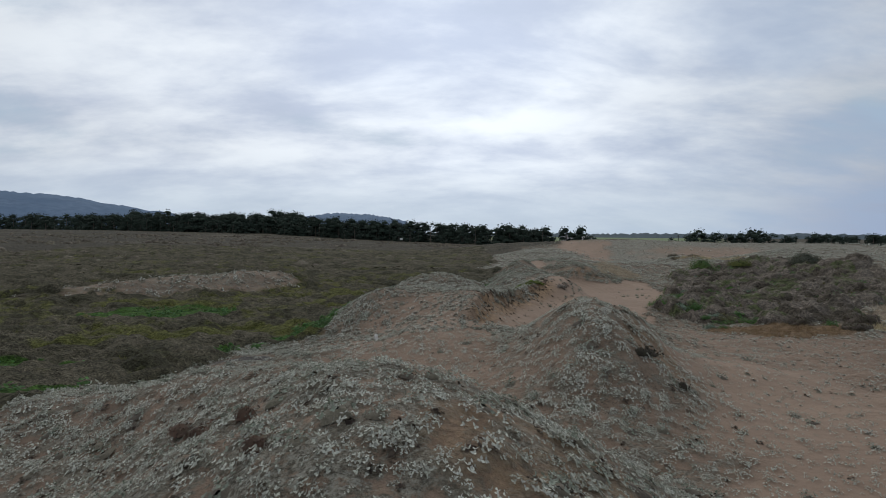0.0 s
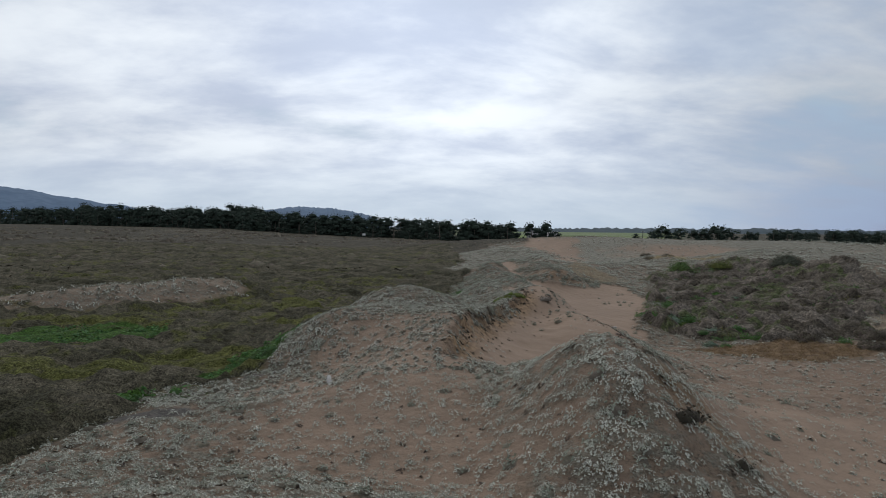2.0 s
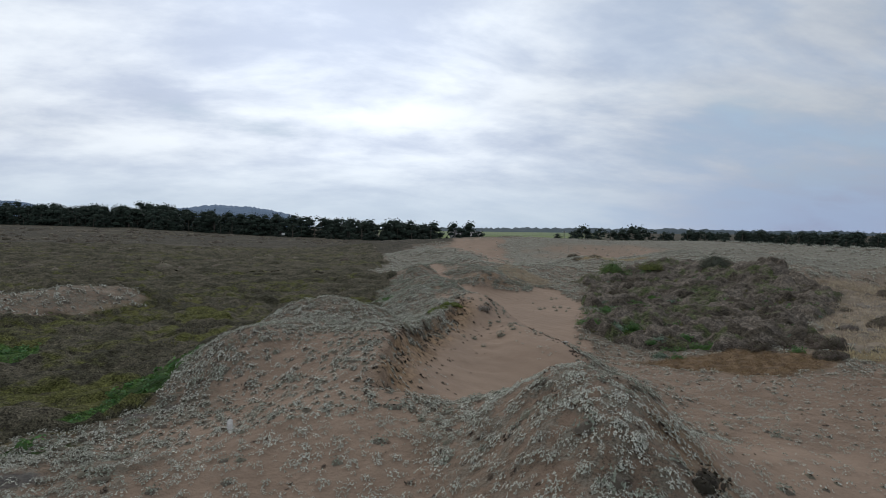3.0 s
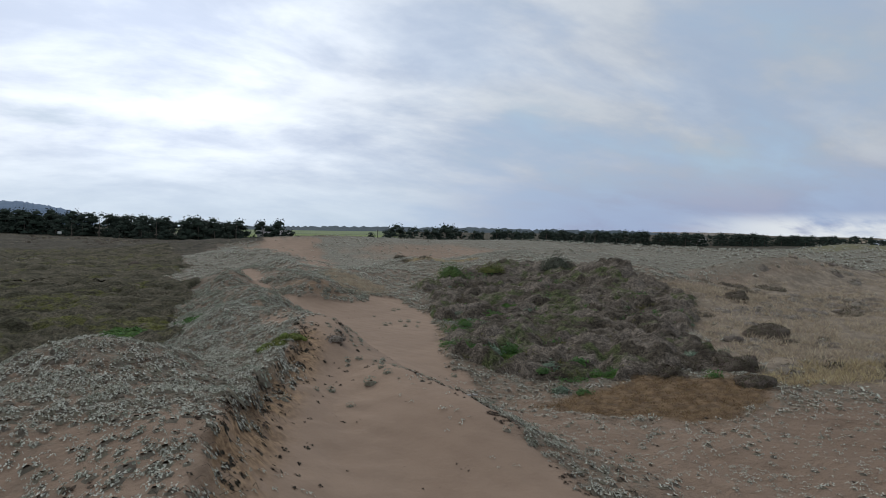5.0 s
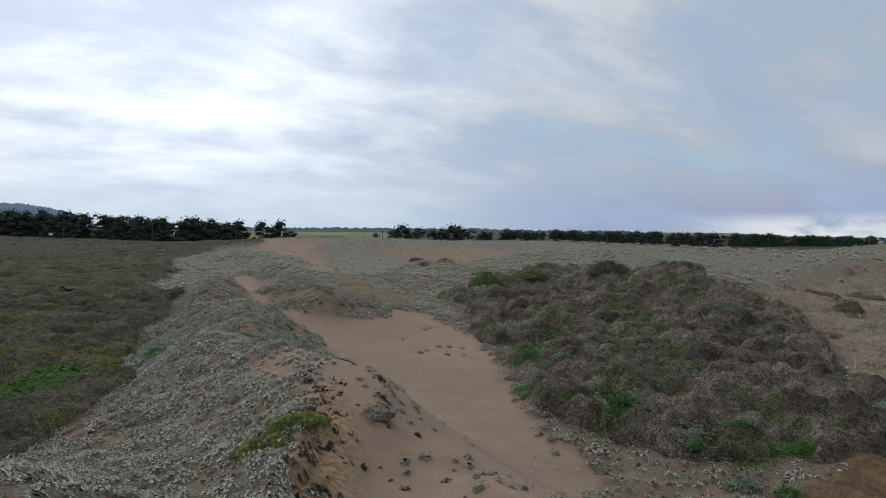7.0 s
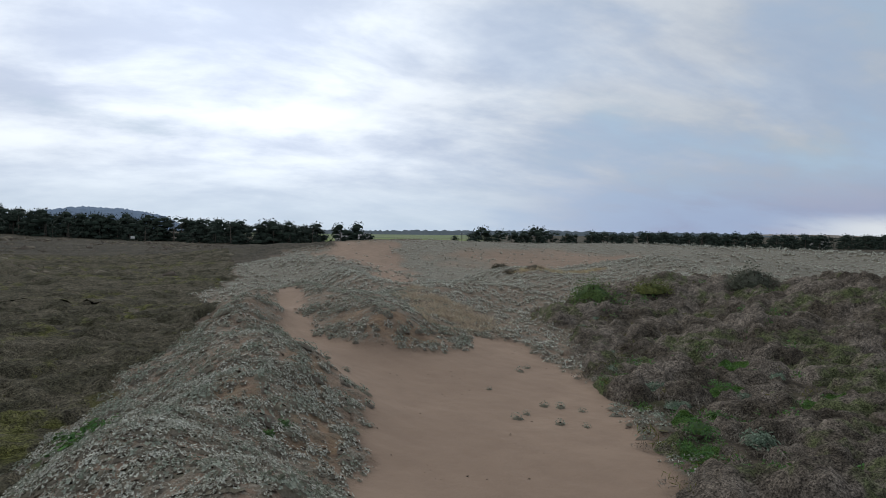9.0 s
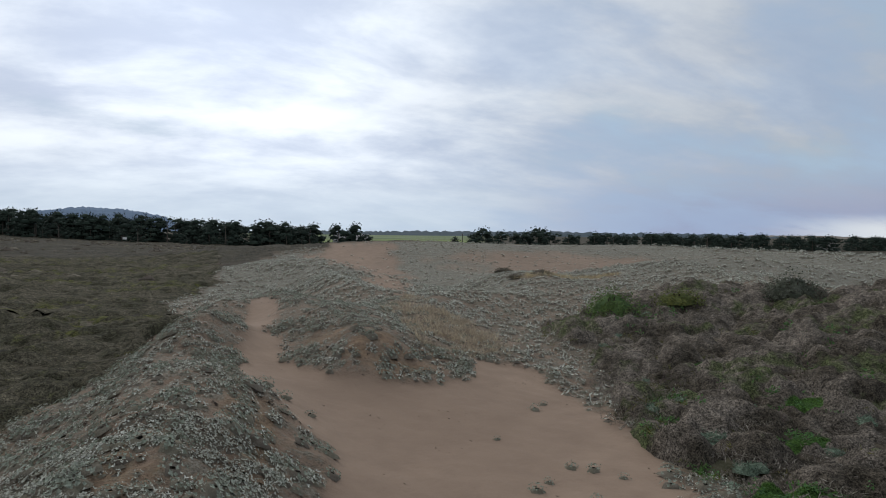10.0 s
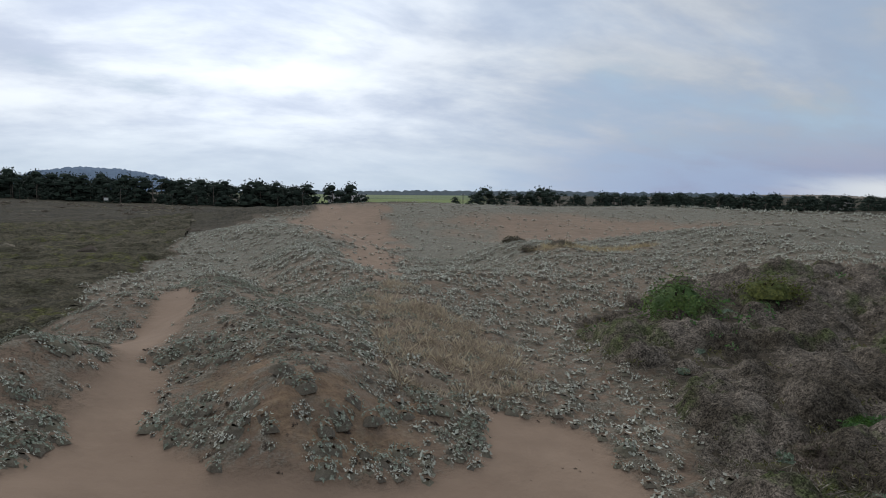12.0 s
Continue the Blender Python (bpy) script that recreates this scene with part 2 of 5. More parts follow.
def scarp_side(x, y):
    """Metres to the right of the wind-cut edge."""
    return x - np.interp(y, [p[1] for p in SCARP], [p[0] for p in SCARP])


SAND = [(1.9, 31), (3.4, 36), (4.9, 40), (6.3, 44), (8.2, 48), (9.4, 52), (9.5, 56), (10.3, 60), (11.2, 64), (10.0, 66.5), (9.0, 69.5), (9.7, 74.5), (9.6, 80), (10.3, 85), (11.5, 89),
        (12, 86), (11.3, 79), (11.4, 74), (12.2, 70.4), (15, 70), (17.5, 71), (19, 73.5), (20.7, 71.5), (20.7, 67.5), (19.5, 62), (18, 57.5), (16.5, 54), (14.2, 49), (12.9, 44), (10.4, 40), (9.5, 37), (9.3, 33.5), (9.3, 30.5), (8, 27.5), (5, 26.5), (1.2, 28)]
FRONT = [(-4, 22), (1, 18), (2.6, 20), (2, 25), (4.5, 28), (2.5, 31), (0, 33), (-3, 33), (-5, 28)]
APRON = [(5, 12), (12, 12), (14, 20), (12, 25), (8, 23.5), (7, 18)]
PALE = [(8, 26), (13, 24), (26, 18), (36, 30), (24, 36), (15, 37), (14, 44), (12.5, 44.5), (10, 40), (9, 36), (8.6, 31)]
FAR_SAND = [(27, 172), (24, 160), (21.8, 114), (20.6, 97), (21.9, 92), (26, 110), (31.4, 133), (34.7, 155), (40, 172)]
BOWL = [(44, 124), (70, 118), (84, 140), (70, 160), (45, 150)]
SHRUBS = [(26.7, 84), (21.5, 67), (19.5, 60), (16, 53), (14.5, 49), (15.5, 45), (17.5, 43), (24, 41.6), (26, 43), (27, 46), (30, 50), (35, 55), (39, 59), (41, 62), (41, 67), (46, 76), (43, 82), (33.5, 88)]
RUSSET = [(13.7, 40.8), (17.2, 42.4), (21.5, 42.6), (24.5, 40.5), (22, 37.5), (17.2, 35.7), (15, 38)]
STRAW = [(41, 66), (54, 71), (67, 73), (140, 100), (180, 60), (70, 15), (32, 33), (25, 38), (26, 43), (27, 46), (30, 50), (35, 55), (39, 59)]
TUSSOCKS = [(19.5, 90), (18.0, 84.7), (17.2, 79), (17.4, 74.4), (20.3, 74.0), (22.0, 79), (20.8, 83), (20.6, 90)]


def zones(x, y):
    """What covers the ground: shares of each kind, 0..1."""
    on = {}
    plain = step(edge_of_plain(y) - x + 0.8 * fbm(x, y, 4.0, 3, 3), -0.6, 0.6)
    spur = np.maximum(spot(x, y, -18.5, 52.0, 9.5, 2.4, 36, 0.3), spot(x, y, -30, 50, 8, 2.5, 30, 0.3))
    plain = plain * (1 - spur)
    far_plain = step(y, 185, 200)
    on["plain"] = np.maximum(plain, far_plain)
    on["shrub"] = area(x, y, SHRUBS, 0.7, 0.8) * (1 - on["plain"])
    on["russet"] = area(x, y, RUSSET, 0.5, 0.5)
    on["straw"] = np.maximum(area(x, y, STRAW, 2.0, 1.5), np.maximum(spot(x, y, 38.6, 103.6, 5.2, 1.5, -4), 0.6 * area(x, y, TUSSOCKS, 1.0, 0.8)))
    bare = np.maximum(area(x, y, SAND, 0.35, 0.5), np.maximum(0.72 * area(x, y, FAR_SAND, 1.5, 2.0), 0.45 * area(x, y, BOWL, 6.0, 4.0)))
    part_bare = np.maximum(0.5 * area(x, y, FRONT, 1.2, 1.2), 0.8 * area(x, y, APRON, 1.6, 1.5))
    part_bare = np.maximum(part_bare, np.maximum(0.25 * spot(x, y, 15.2, 72.0, 2.3, 1.3, 15, 0.5), 0.55 * spot(x, y, 7.2, 48.0, 1.6, 2.2, 10)))
    on["sand"] = np.maximum(bare, part_bare) * (1 - on["plain"]) * (1 - on["shrub"])
    green = spot(x, y, -15.8, 39.2, 3.9, 3.4, 40)
    for cx, cy, a, b, turn in ((-5.6, 33.4, 2.6, 0.9, 70), (-7.8, 27.2, 1.8, 0.7, 35), (-14.0, 23.6, 2.0, 0.6, 10), (-10.6, 19, 1.4, 0.5, 30), (-6.6, 30.6, 1.6, 0.5, 60), (0.6, 58, 2.4, 1.0, 70), (3.6, 59, 2.0, 0.7, 80)):
        green = np.maximum(green, spot(x, y, cx, cy, a, b, turn))
    on["green"] = green
    herb = np.zeros(x.shape)
    for cx, cy, a, b, turn in ((16.4, 48.9, 1.7, 0.7, -25), (15.3, 51.2, 0.9, 0.5, 60), (18.9, 43.6, 0.7, 0.45, 20), (17.2, 43.2, 0.6, 0.35, 0), (20.9, 44.9, 0.9, 0.5, 10), (22.6, 41.2, 0.6, 0.3, 10), (18.8, 56.6, 1.1, 0.55, 40),
                               (20.6, 58.6, 1.2, 0.5, -20), (23.6, 61.6, 1.3, 0.4, 10), (21.6, 64.2, 0.8, 0.4, 20), (25.6, 59.4, 0.9, 0.4, 0), (26.4, 64.4, 1.0, 0.4, 15), (20.2, 53.4, 0.8, 0.4, 30), (27.5, 70.5, 1.0, 0.5, 0), (19.6, 60.6, 0.7, 0.4, 60)):
        herb = np.maximum(herb, spot(x, y, cx, cy, a, b, turn))
    on["herb"] = herb
    on["moss"] = plain * np.maximum(step(fbm(x, y, 6.0, 3, 21), -0.3, 0.35) * step(np.hypot(x + 5, y - 40), 42, 16), spot(x, y, -10.0, 47.5, 4.5, 2.0, 10))
    on["moss"] = np.maximum(on["moss"], 0.8 * spot(x, y, 168, 138, 40, 20, 35))
    fields = step(y, 470, 500) * step(x, 0.12 * y, 0.14 * y) * step(0.37 * y - x, 0, 10)
    on["field"] = fields * step(900 - y, 0, 30)
    on["grass"] = np.maximum(fields * step(y, 885, 915), 0.6 * step(y, 330, 420) * step(x, 30, 60) * step(0.40 * y - x, 0, 20)) * step(2100 - y, 0, 60)
    side = scarp_side(x, y)
    on["face"] = step(side, -0.15, 0.1) * step(1.3 - side, 0, 0.9) * step(y, 27.5, 29) * step(46 - y, 0, 2)
    for cx, cy, a, b, turn in ((14.9, 72.2, 2.2, 1.1, 20), (13.0, 74.6, 0.7, 1.6, 0), (9.4, 63.5, 0.7, 2.4, -10), (8.9, 58.5, 0.8, 2.0, -10), (7.4, 60.5, 0.6, 1.5, 0), (5.9, 44.2, 0.7, 1.4, 20), (6.3, 21.0, 1.2, 1.6, 0), (1.3, 7.4, 1.1, 1.5, 0)):
        on["face"] = np.maximum(on["face"], 0.5 * spot(x, y, cx, cy, a, b, turn, 0.5))
    on["cover"] = (1 - on["sand"]) ** 1.5 * (1 - on["plain"]) * (1 - 0.85 * area(x, y, PALE, 3.0, 2.0)) * (1 - 0.95 * on["straw"])
    on["mat"] = on["cover"] * np.maximum(step(np.hypot(x - 12, y - 55), 20, 60), 0.65)
    on["tuft"] = lumps(x, y, 0.42, 41)
    on["ash"] = np.maximum(spot(x, y, -7.2, 24.9, 1.5, 0.55, 20), spot(x, y, -5.0, 30.2, 1.2, 0.35, 50)) * 0.85
    on["beach"] = step(90 - coast(x, y), 0, 40) * step(away_from(x, y), 250, 300)
    return on


def away_from(x, y):
    return np.hypot(x, y)


def close_by(x, y):
    """1 over the stretch of dunes that the path passes."""
    return step(x, -12, -10) * step(25 - x, 0, 2) * step(y, 4, 7) * step(79 - y, 0, 3)


def ground_height(x, y, on=None):
    z = smooth_height(x, y)
    on = on or zones(x, y)
    near = step(400 - np.hypot(x - 10, y - 60), 0, 200)
    billow = 1.1 * np.sqrt(np.abs(vnoise(x / 1.5, y / 1.5, 11)) + 0.02) + 0.35 * np.abs(vnoise(x / 0.8, y / 0.8, 12)) + 0.6 * fbm(x, y, 5.0, 2, 14) - 0.35
    z = z + np.maximum(on["shrub"] * 0.22, on["plain"] * 0.22 * (1 - on["green"])) * near * (billow - 0.25)
    rough = (1 - on["sand"]) * (1 - on["plain"]) * near
    z = z + scarp(x, y) + rough * (0.10 * fbm(x, y, 1.1, 2, 17) + 0.10 * np.abs(vnoise(x / 1.7, y / 1.2, 18))) + 0.05 * near * fbm(x, y, 4.0, 2, 19)
    z = z + on["cover"] * (1 - on["shrub"]) * close_by(x, y) * 0.085 * on["tuft"]
    return z + on["sand"] * close_by(x, y) * (0.012 * np.sin(9 * x + 3 * y + 4 * fbm(x, y, 2.0, 2, 91)) + 0.03 * fbm(x, y, 1.3, 2, 93))


# ---------------------------------------------------------------- materials
def surface(name, colours, scale=3.0, rough=0.9, island=0.35, bump=0.3, bump_scale=40.0, thin=0.0, grain=0.0):
    """A matt natural surface: three colours mixed at two scales, varied from piece to piece."""
    mat = bpy.data.materials.new(name)
    mat.use_nodes = True
    n = Nodes(mat.node_tree)
    where = n.add("ShaderNodeTexCoord").outputs["Object"]
    a = n.ramp(n.noise(where, scale, 3.0), 0.35, 0.65)
    b = n.ramp(n.noise(where, scale * 7.3, 4.0), 0.35, 0.7)
    colour = n.mix(b, n.mix(a, colours[0], colours[1]), colours[2])
    if grain:
        speck = n.math("MULTIPLY_ADD", n.ramp(n.noise(where, grain, 5.0, 0.7), 0.36, 0.64), 1.1, 0.45)
        colour = n.vec("MULTIPLY", colour, n.add("ShaderNodeCombineXYZ", {k: speck for k in range(3)}).outputs[0])
    if island:
        each = n.add("ShaderNodeNewGeometry").outputs["Random Per Island"]
        colour = n.add("ShaderNodeHueSaturation", {"Hue": n.math("MULTIPLY_ADD", each, 0.03, 0.485), "Saturation": 1.0, "Value": n.math("MULTIPLY_ADD", each, 2 * island, 1 - island), "Color": colour}).outputs[0]
    values = {"Base Color": colour, "Roughness": rough, "Specular IOR Level": 0.25}
    if bump:
        values["Normal"] = n.add("ShaderNodeBump", {"Strength": bump, "Distance": 0.8 / bump_scale, "Height": n.noise(where, bump_scale, 5.0, 0.65)}).outputs[0]
    shader = n.add("ShaderNodeBsdfPrincipled", values).outputs[0]
    if thin:
        shader = n.add("ShaderNodeMixShader", {0: thin, 1: shader, 2: n.add("ShaderNodeBsdfTranslucent", {0: colour}).outputs[0]}).outputs[0]
    n.add("ShaderNodeOutputMaterial", {0: shader})
    return mat


def ground_material():
    mat = bpy.data.materials.new("dune_ground")
    mat.use_nodes = True
    n = Nodes(mat.node_tree)
    where = n.add("ShaderNodeTexCoord").outputs["Object"]

    def share(name):
        return n.add("ShaderNodeAttribute", attribute_name=name).outputs["Fac"]

    fine = n.noise(where, 6.0, 6.0, 0.65)
    mid = n.noise(where, 0.9, 5.0, 0.6)
    wide = n.noise(where, 0.11, 4.0, 0.55)
    grain = n.noise(where, 60.0, 3.0, 0.6)

    def blend(low, high, factor, a=0.35, b=0.65):
        return n.mix(n.ramp(factor, a, b), low, high)

    sand = n.mix(n.math("MULTIPLY", n.ramp(mid, 0.3, 0.75), 0.6), blend((0.224, 0.159, 0.114), (0.266, 0.191, 0.137), wide), (0.192, 0.134, 0.096))
    sand = n.mix(n.math("MULTIPLY", n.ramp(grain, 0.55, 0.8), 0.35), sand, (0.17, 0.117, 0.08))
    litter = n.mix(n.math("MULTIPLY", n.ramp(fine, 0.42, 0.7), 0.5), n.mix(0.3, sand, (0.165, 0.128, 0.09)), (0.12, 0.088, 0.058))
    # dark specks: litter, deepened to paint shade in the gaps between plants
    litter = n.mix(n.math("MULTIPLY", n.ramp(n.noise(where, 17.0, 5.0, 0.75), 0.48, 0.62), 0.8), litter, (0.055, 0.044, 0.031))
    litter = n.mix(n.ramp(n.noise(where, 1.1, 5.0, 0.65), 0.56, 0.44), litter, sand)
    litter = n.mix(n.ramp(share("mat"), 0.05, 0.5), sand, litter)
    mats = n.noise(where, 4.2, 6.0, 0.75)
    # leaf colour gathers on the lumps, the darkened litter in hollows between
    tuft = n.math("MULTIPLY", share("tuft"), share("close"))
    dots = n.math("SUBTRACT", n.math("ADD", n.math("MULTIPLY_ADD", tuft, 0.22, mats), n.math("MULTIPLY", share("mat"), 0.24)), n.math("MULTIPLY_ADD", share("close"), 0.10, 0.64))
    leafy = blend((0.075, 0.068, 0.05), (0.29, 0.28, 0.228), n.noise(where, 15.0, 5.0, 0.8), 0.40, 0.60)
    leafy = n.mix(n.math("MULTIPLY", n.ramp(n.noise(where, 0.7, 5.0, 0.7), 0.45, 0.62), 0.5), leafy, (0.115, 0.105, 0.078))
    silver = n.mix(n.math("MULTIPLY", n.ramp(dots, -0.05, 0.07), share("mat")), litter, leafy)
    scrub = blend((0.02, 0.018, 0.012), (0.088, 0.075, 0.05), n.noise(where, 1.9, 7.0, 0.8), 0.40, 0.62)
    scrub = n.mix(n.math("MULTIPLY", n.ramp(n.noise(where, 0.45, 6.0, 0.7), 0.52, 0.68), 0.7), scrub, (0.115, 0.098, 0.07))
    scrub = n.mix(n.math("MULTIPLY", n.ramp(wide, 0.45, 0.7), 0.55), scrub, (0.085, 0.075, 0.045))
    scrub = n.mix(n.math("MULTIPLY", n.ramp(n.noise(n.vec("MULTIPLY", where, (0.4, 1.0, 1.0)), 0.05, 5.0, 0.6), 0.53, 0.66), 0.5), scrub, (0.125, 0.105, 0.075))
    brown = blend((0.03, 0.025, 0.018), (0.12, 0.096, 0.07), n.noise(where, 3.0, 7.0, 0.78), 0.38, 0.66)
    brown = n.mix(n.math("MULTIPLY", n.ramp(n.noise(where, 0.3, 4.0), 0.5, 0.65), 0.6), brown, (0.09, 0.09, 0.045))
    straw = blend((0.19, 0.155, 0.117), (0.31, 0.252, 0.187), mid)
    colour = silver
    colour = n.mix(share("straw"), colour, n.mix(n.math("MULTIPLY", n.ramp(fine, 0.4, 0.7), 0.5), straw, (0.14, 0.11, 0.08)))
    colour = n.mix(share("plain"), colour, scrub)
    colour = n.mix(share("shrub"), colour, brown)
    colour = n.mix(share("sand"), colour, sand)
    colour = n.mix(n.math("MULTIPLY", share("moss"), n.ramp(mid, 0.35, 0.6)), colour, (0.12, 0.115, 0.03))
    colour = n.mix(share("green"), colour, blend((0.025, 0.055, 0.012), (0.055, 0.11, 0.02), fine))
    colour = n.mix(share("russet"), colour, blend((0.11, 0.072, 0.042), (0.20, 0.13, 0.072), n.noise(where, 1.8, 5.0, 0.7), 0.38, 0.62))
    colour = n.mix(share("field"), colour, blend((0.17, 0.22, 0.045), (0.22, 0.27, 0.055), n.noise(where, 0.01, 3.0)))
    colour = n.mix(share("grass"), colour, blend((0.13, 0.17, 0.08), (0.18, 0.21, 0.11), n.noise(where, 0.008, 3.0)))
    colour = n.mix(n.math("MULTIPLY", share("face"), n.ramp(mid, 0.3, 0.55)), colour, blend((0.13, 0.08, 0.046), (0.30, 0.198, 0.112), fine))
    colour = n.mix(share("ash"), colour, blend((0.05, 0.048, 0.048), (0.12, 0.11, 0.10), fine))
    colour = n.mix(share("beach"), colour, (0.33, 0.27, 0.2))
    height = n.math("ADD", n.math("MULTIPLY_ADD", n.noise(where, 1.7, 5.0, 0.65), 1.4, n.math("MULTIPLY", fine, 0.6)), n.math("MULTIPLY", grain, 0.12))
    height = n.math("MULTIPLY_ADD", n.math("MULTIPLY", share("plain"), n.noise(where, 0.75, 6.0, 0.7)), 5.0, height)
    calm = n.math("MULTIPLY_ADD", share("sand"), -0.8, 1.0)
    bump = n.add("ShaderNodeBump", {"Strength": calm, "Distance": 0.2, "Height": height}).outputs[0]
    n.add("ShaderNodeOutputMaterial", {0: n.add("ShaderNodeBsdfPrincipled", {"Base Color": colour, "Roughness": 0.95, "Specular IOR Level": 0.15, "Normal": bump}).outputs[0]})
    return mat


GROUND = ground_material()
SILVER = surface("silver_leaves", [(0.40, 0.40, 0.333), (0.55, 0.545, 0.47), (0.32, 0.318, 0.256)], 0.7, 0.9, 0.32, 0, thin=0.15)
SAGE_SILVER = surface("grey_green_leaves", [(0.22, 0.24, 0.185), (0.32, 0.335, 0.27), (0.18, 0.195, 0.145)], 0.9, 0.9, 0.30, 0, thin=0.15)
# plant cores, their brown darkened to paint the shade between leaves
SHADE_TWIGS = surface("inner_shade", [(0.12, 0.104, 0.077), (0.17, 0.147, 0.113), (0.105, 0.09, 0.066)], 6.0, 1.0, 0.2, 0.6, 25)
DEAD = surface("dead_stems", [(0.10, 0.075, 0.055), (0.17, 0.13, 0.10), (0.07, 0.055, 0.045)], 1.5, 0.95, 0.4, 0, thin=0.4)
TWIGS = surface("dry_scrub", [(0.175, 0.148, 0.12), (0.27, 0.232, 0.198), (0.19, 0.165, 0.126)], 0.4, 0.95, 0.22, 0.9, 14, 0.15, 22)
DARK_TWIGS = surface("dark_scrub", [(0.10, 0.08, 0.062), (0.17, 0.135, 0.108), (0.11, 0.10, 0.064)], 0.6, 0.95, 0.25, 0.9, 14, 0.15, 22)
HEATH = surface("heath_scrub", [(0.070, 0.062, 0.040), (0.12, 0.104, 0.074), (0.078, 0.076, 0.042)], 0.35, 0.95, 0.28, 0.9, 12, 0.15, 16)
OLIVE = surface("olive_moss", [(0.115, 0.112, 0.03), (0.18, 0.16, 0.05), (0.09, 0.097, 0.032)], 0.5, 0.95, 0.28, 0.9, 12, 0.15, 16)
MOSS = surface("turf_moss", [(0.10, 0.125, 0.027), (0.155, 0.145, 0.038), (0.08, 0.10, 0.026)], 1.6, 0.95, 0.25, 0.8, 20, 0.1, 14)
HERB = surface("green_herb", [(0.055, 0.125, 0.03), (0.105, 0.20, 0.045), (0.075, 0.145, 0.06)], 1.5, 0.8, 0.35, 0, thin=0.4)
SAGE = surface("sage_leaves", [(0.11, 0.16, 0.11), (0.18, 0.235, 0.165), (0.13, 0.17, 0.115)], 1.1, 0.85, 0.25, 0.9, 12, 0.15, 20)
STALKS = surface("straw_stalks", [(0.33, 0.268, 0.195), (0.49, 0.405, 0.30), (0.36, 0.30, 0.22)], 1.0, 0.9, 0.35, 0, thin=0.4)
BLACK_TWIGS = surface("blackened_stems", [(0.035, 0.029, 0.022), (0.075, 0.058, 0.044), (0.045, 0.04, 0.028)], 0.8, 0.95, 0.35, 0, thin=0.2)
GOLD = surface("golden_stalks", [(0.38, 0.31, 0.185), (0.50, 0.41, 0.25), (0.36, 0.29, 0.18)], 1.0, 0.9, 0.35, 0, thin=0.4)
RUST = surface("russet_stalks", [(0.18, 0.115, 0.062), (0.26, 0.17, 0.095), (0.15, 0.11, 0.062)], 1.0, 0.9, 0.35, 0, thin=0.4)
HERB_DARK = surface("bush_leaves", [(0.085, 0.14, 0.04), (0.15, 0.21, 0.055), (0.07, 0.11, 0.04)], 1.5, 0.8, 0.4, 0, thin=0.4)
OLIVE_DARK = surface("olive_leaves", [(0.11, 0.13, 0.035), (0.18, 0.185, 0.05), (0.08, 0.095, 0.035)], 1.5, 0.85, 0.4, 0, thin=0.4)
DARK_LEAF = surface("dark_leaves", [(0.08, 0.09, 0.06), (0.14, 0.145, 0.105), (0.065, 0.066, 0.05)], 1.5, 0.9, 0.4, 0, thin=0.4)


def roof_material(name, low, high, tint):
    """Dense scrub: crowns of two browns with green growth between them, broken up by fine twigs with shade painted
    between.
    """
    mat = bpy.data.materials.new(name)
    mat.use_nodes = True
    n = Nodes(mat.node_tree)
    where = n.add("ShaderNodeTexCoord").outputs["Object"]
    crowns = n.ramp(n.noise(where, 0.42, 4.0, 0.6), 0.36, 0.62)
    colour = n.mix(crowns, low, high)
    growth = n.add("ShaderNodeAttribute", attribute_name="growth").outputs["Fac"]
    colour = n.mix(n.math("MULTIPLY", n.ramp(n.math("MULTIPLY_ADD", growth, 0.45, n.noise(where, 1.4, 5.0, 0.65)), 0.70, 0.94), 0.9), colour, tint)
    fresh = n.add("ShaderNodeAttribute", attribute_name="fresh").outputs["Fac"]
    colour = n.mix(n.ramp(fresh, 0.3, 0.6), colour, (0.055, 0.11, 0.022))
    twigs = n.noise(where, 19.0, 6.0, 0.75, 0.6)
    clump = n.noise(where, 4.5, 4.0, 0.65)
    # darkens the colour in the bump's hollows, as shade between twigs and clumps
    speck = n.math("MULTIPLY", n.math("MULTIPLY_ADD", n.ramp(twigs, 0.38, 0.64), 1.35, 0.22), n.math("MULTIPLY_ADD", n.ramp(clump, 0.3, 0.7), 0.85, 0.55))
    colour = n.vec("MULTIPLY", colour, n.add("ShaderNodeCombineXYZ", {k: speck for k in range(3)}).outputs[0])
    height = n.math("ADD", n.math("MULTIPLY", clump, 1.6), n.math("MULTIPLY", twigs, 0.7))
    bump = n.add("ShaderNodeBump", {"Strength": 0.9, "Distance": 0.14, "Height": height}).outputs[0]
    n.add("ShaderNodeOutputMaterial", {0: n.add("ShaderNodeBsdfPrincipled", {"Base Color": colour, "Roughness": 1.0, "Specular IOR Level": 0.1, "Normal": bump}).outputs[0]})
    return mat


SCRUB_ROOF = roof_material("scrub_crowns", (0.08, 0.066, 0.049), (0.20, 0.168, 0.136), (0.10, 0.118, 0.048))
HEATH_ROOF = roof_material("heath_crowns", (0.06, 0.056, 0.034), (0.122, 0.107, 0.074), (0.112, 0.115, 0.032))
PALE_WOOD = surface("bleached_wood", [(0.38, 0.36, 0.33), (0.5, 0.48, 0.45), (0.3, 0.28, 0.25)], 6.0, 0.85, 0, 0.5, 30)
NEEDLES = surface("cypress_needles", [(0.016, 0.025, 0.018), (0.03, 0.043, 0.03), (0.022, 0.032, 0.022)], 0.3, 1.0, 0.3, 0)
REDDISH = surface("dry_red_stalks", [(0.10, 0.06, 0.045), (0.16, 0.095, 0.07), (0.11, 0.08, 0.06)], 1.0, 0.9, 0.35, 0, thin=0.4)
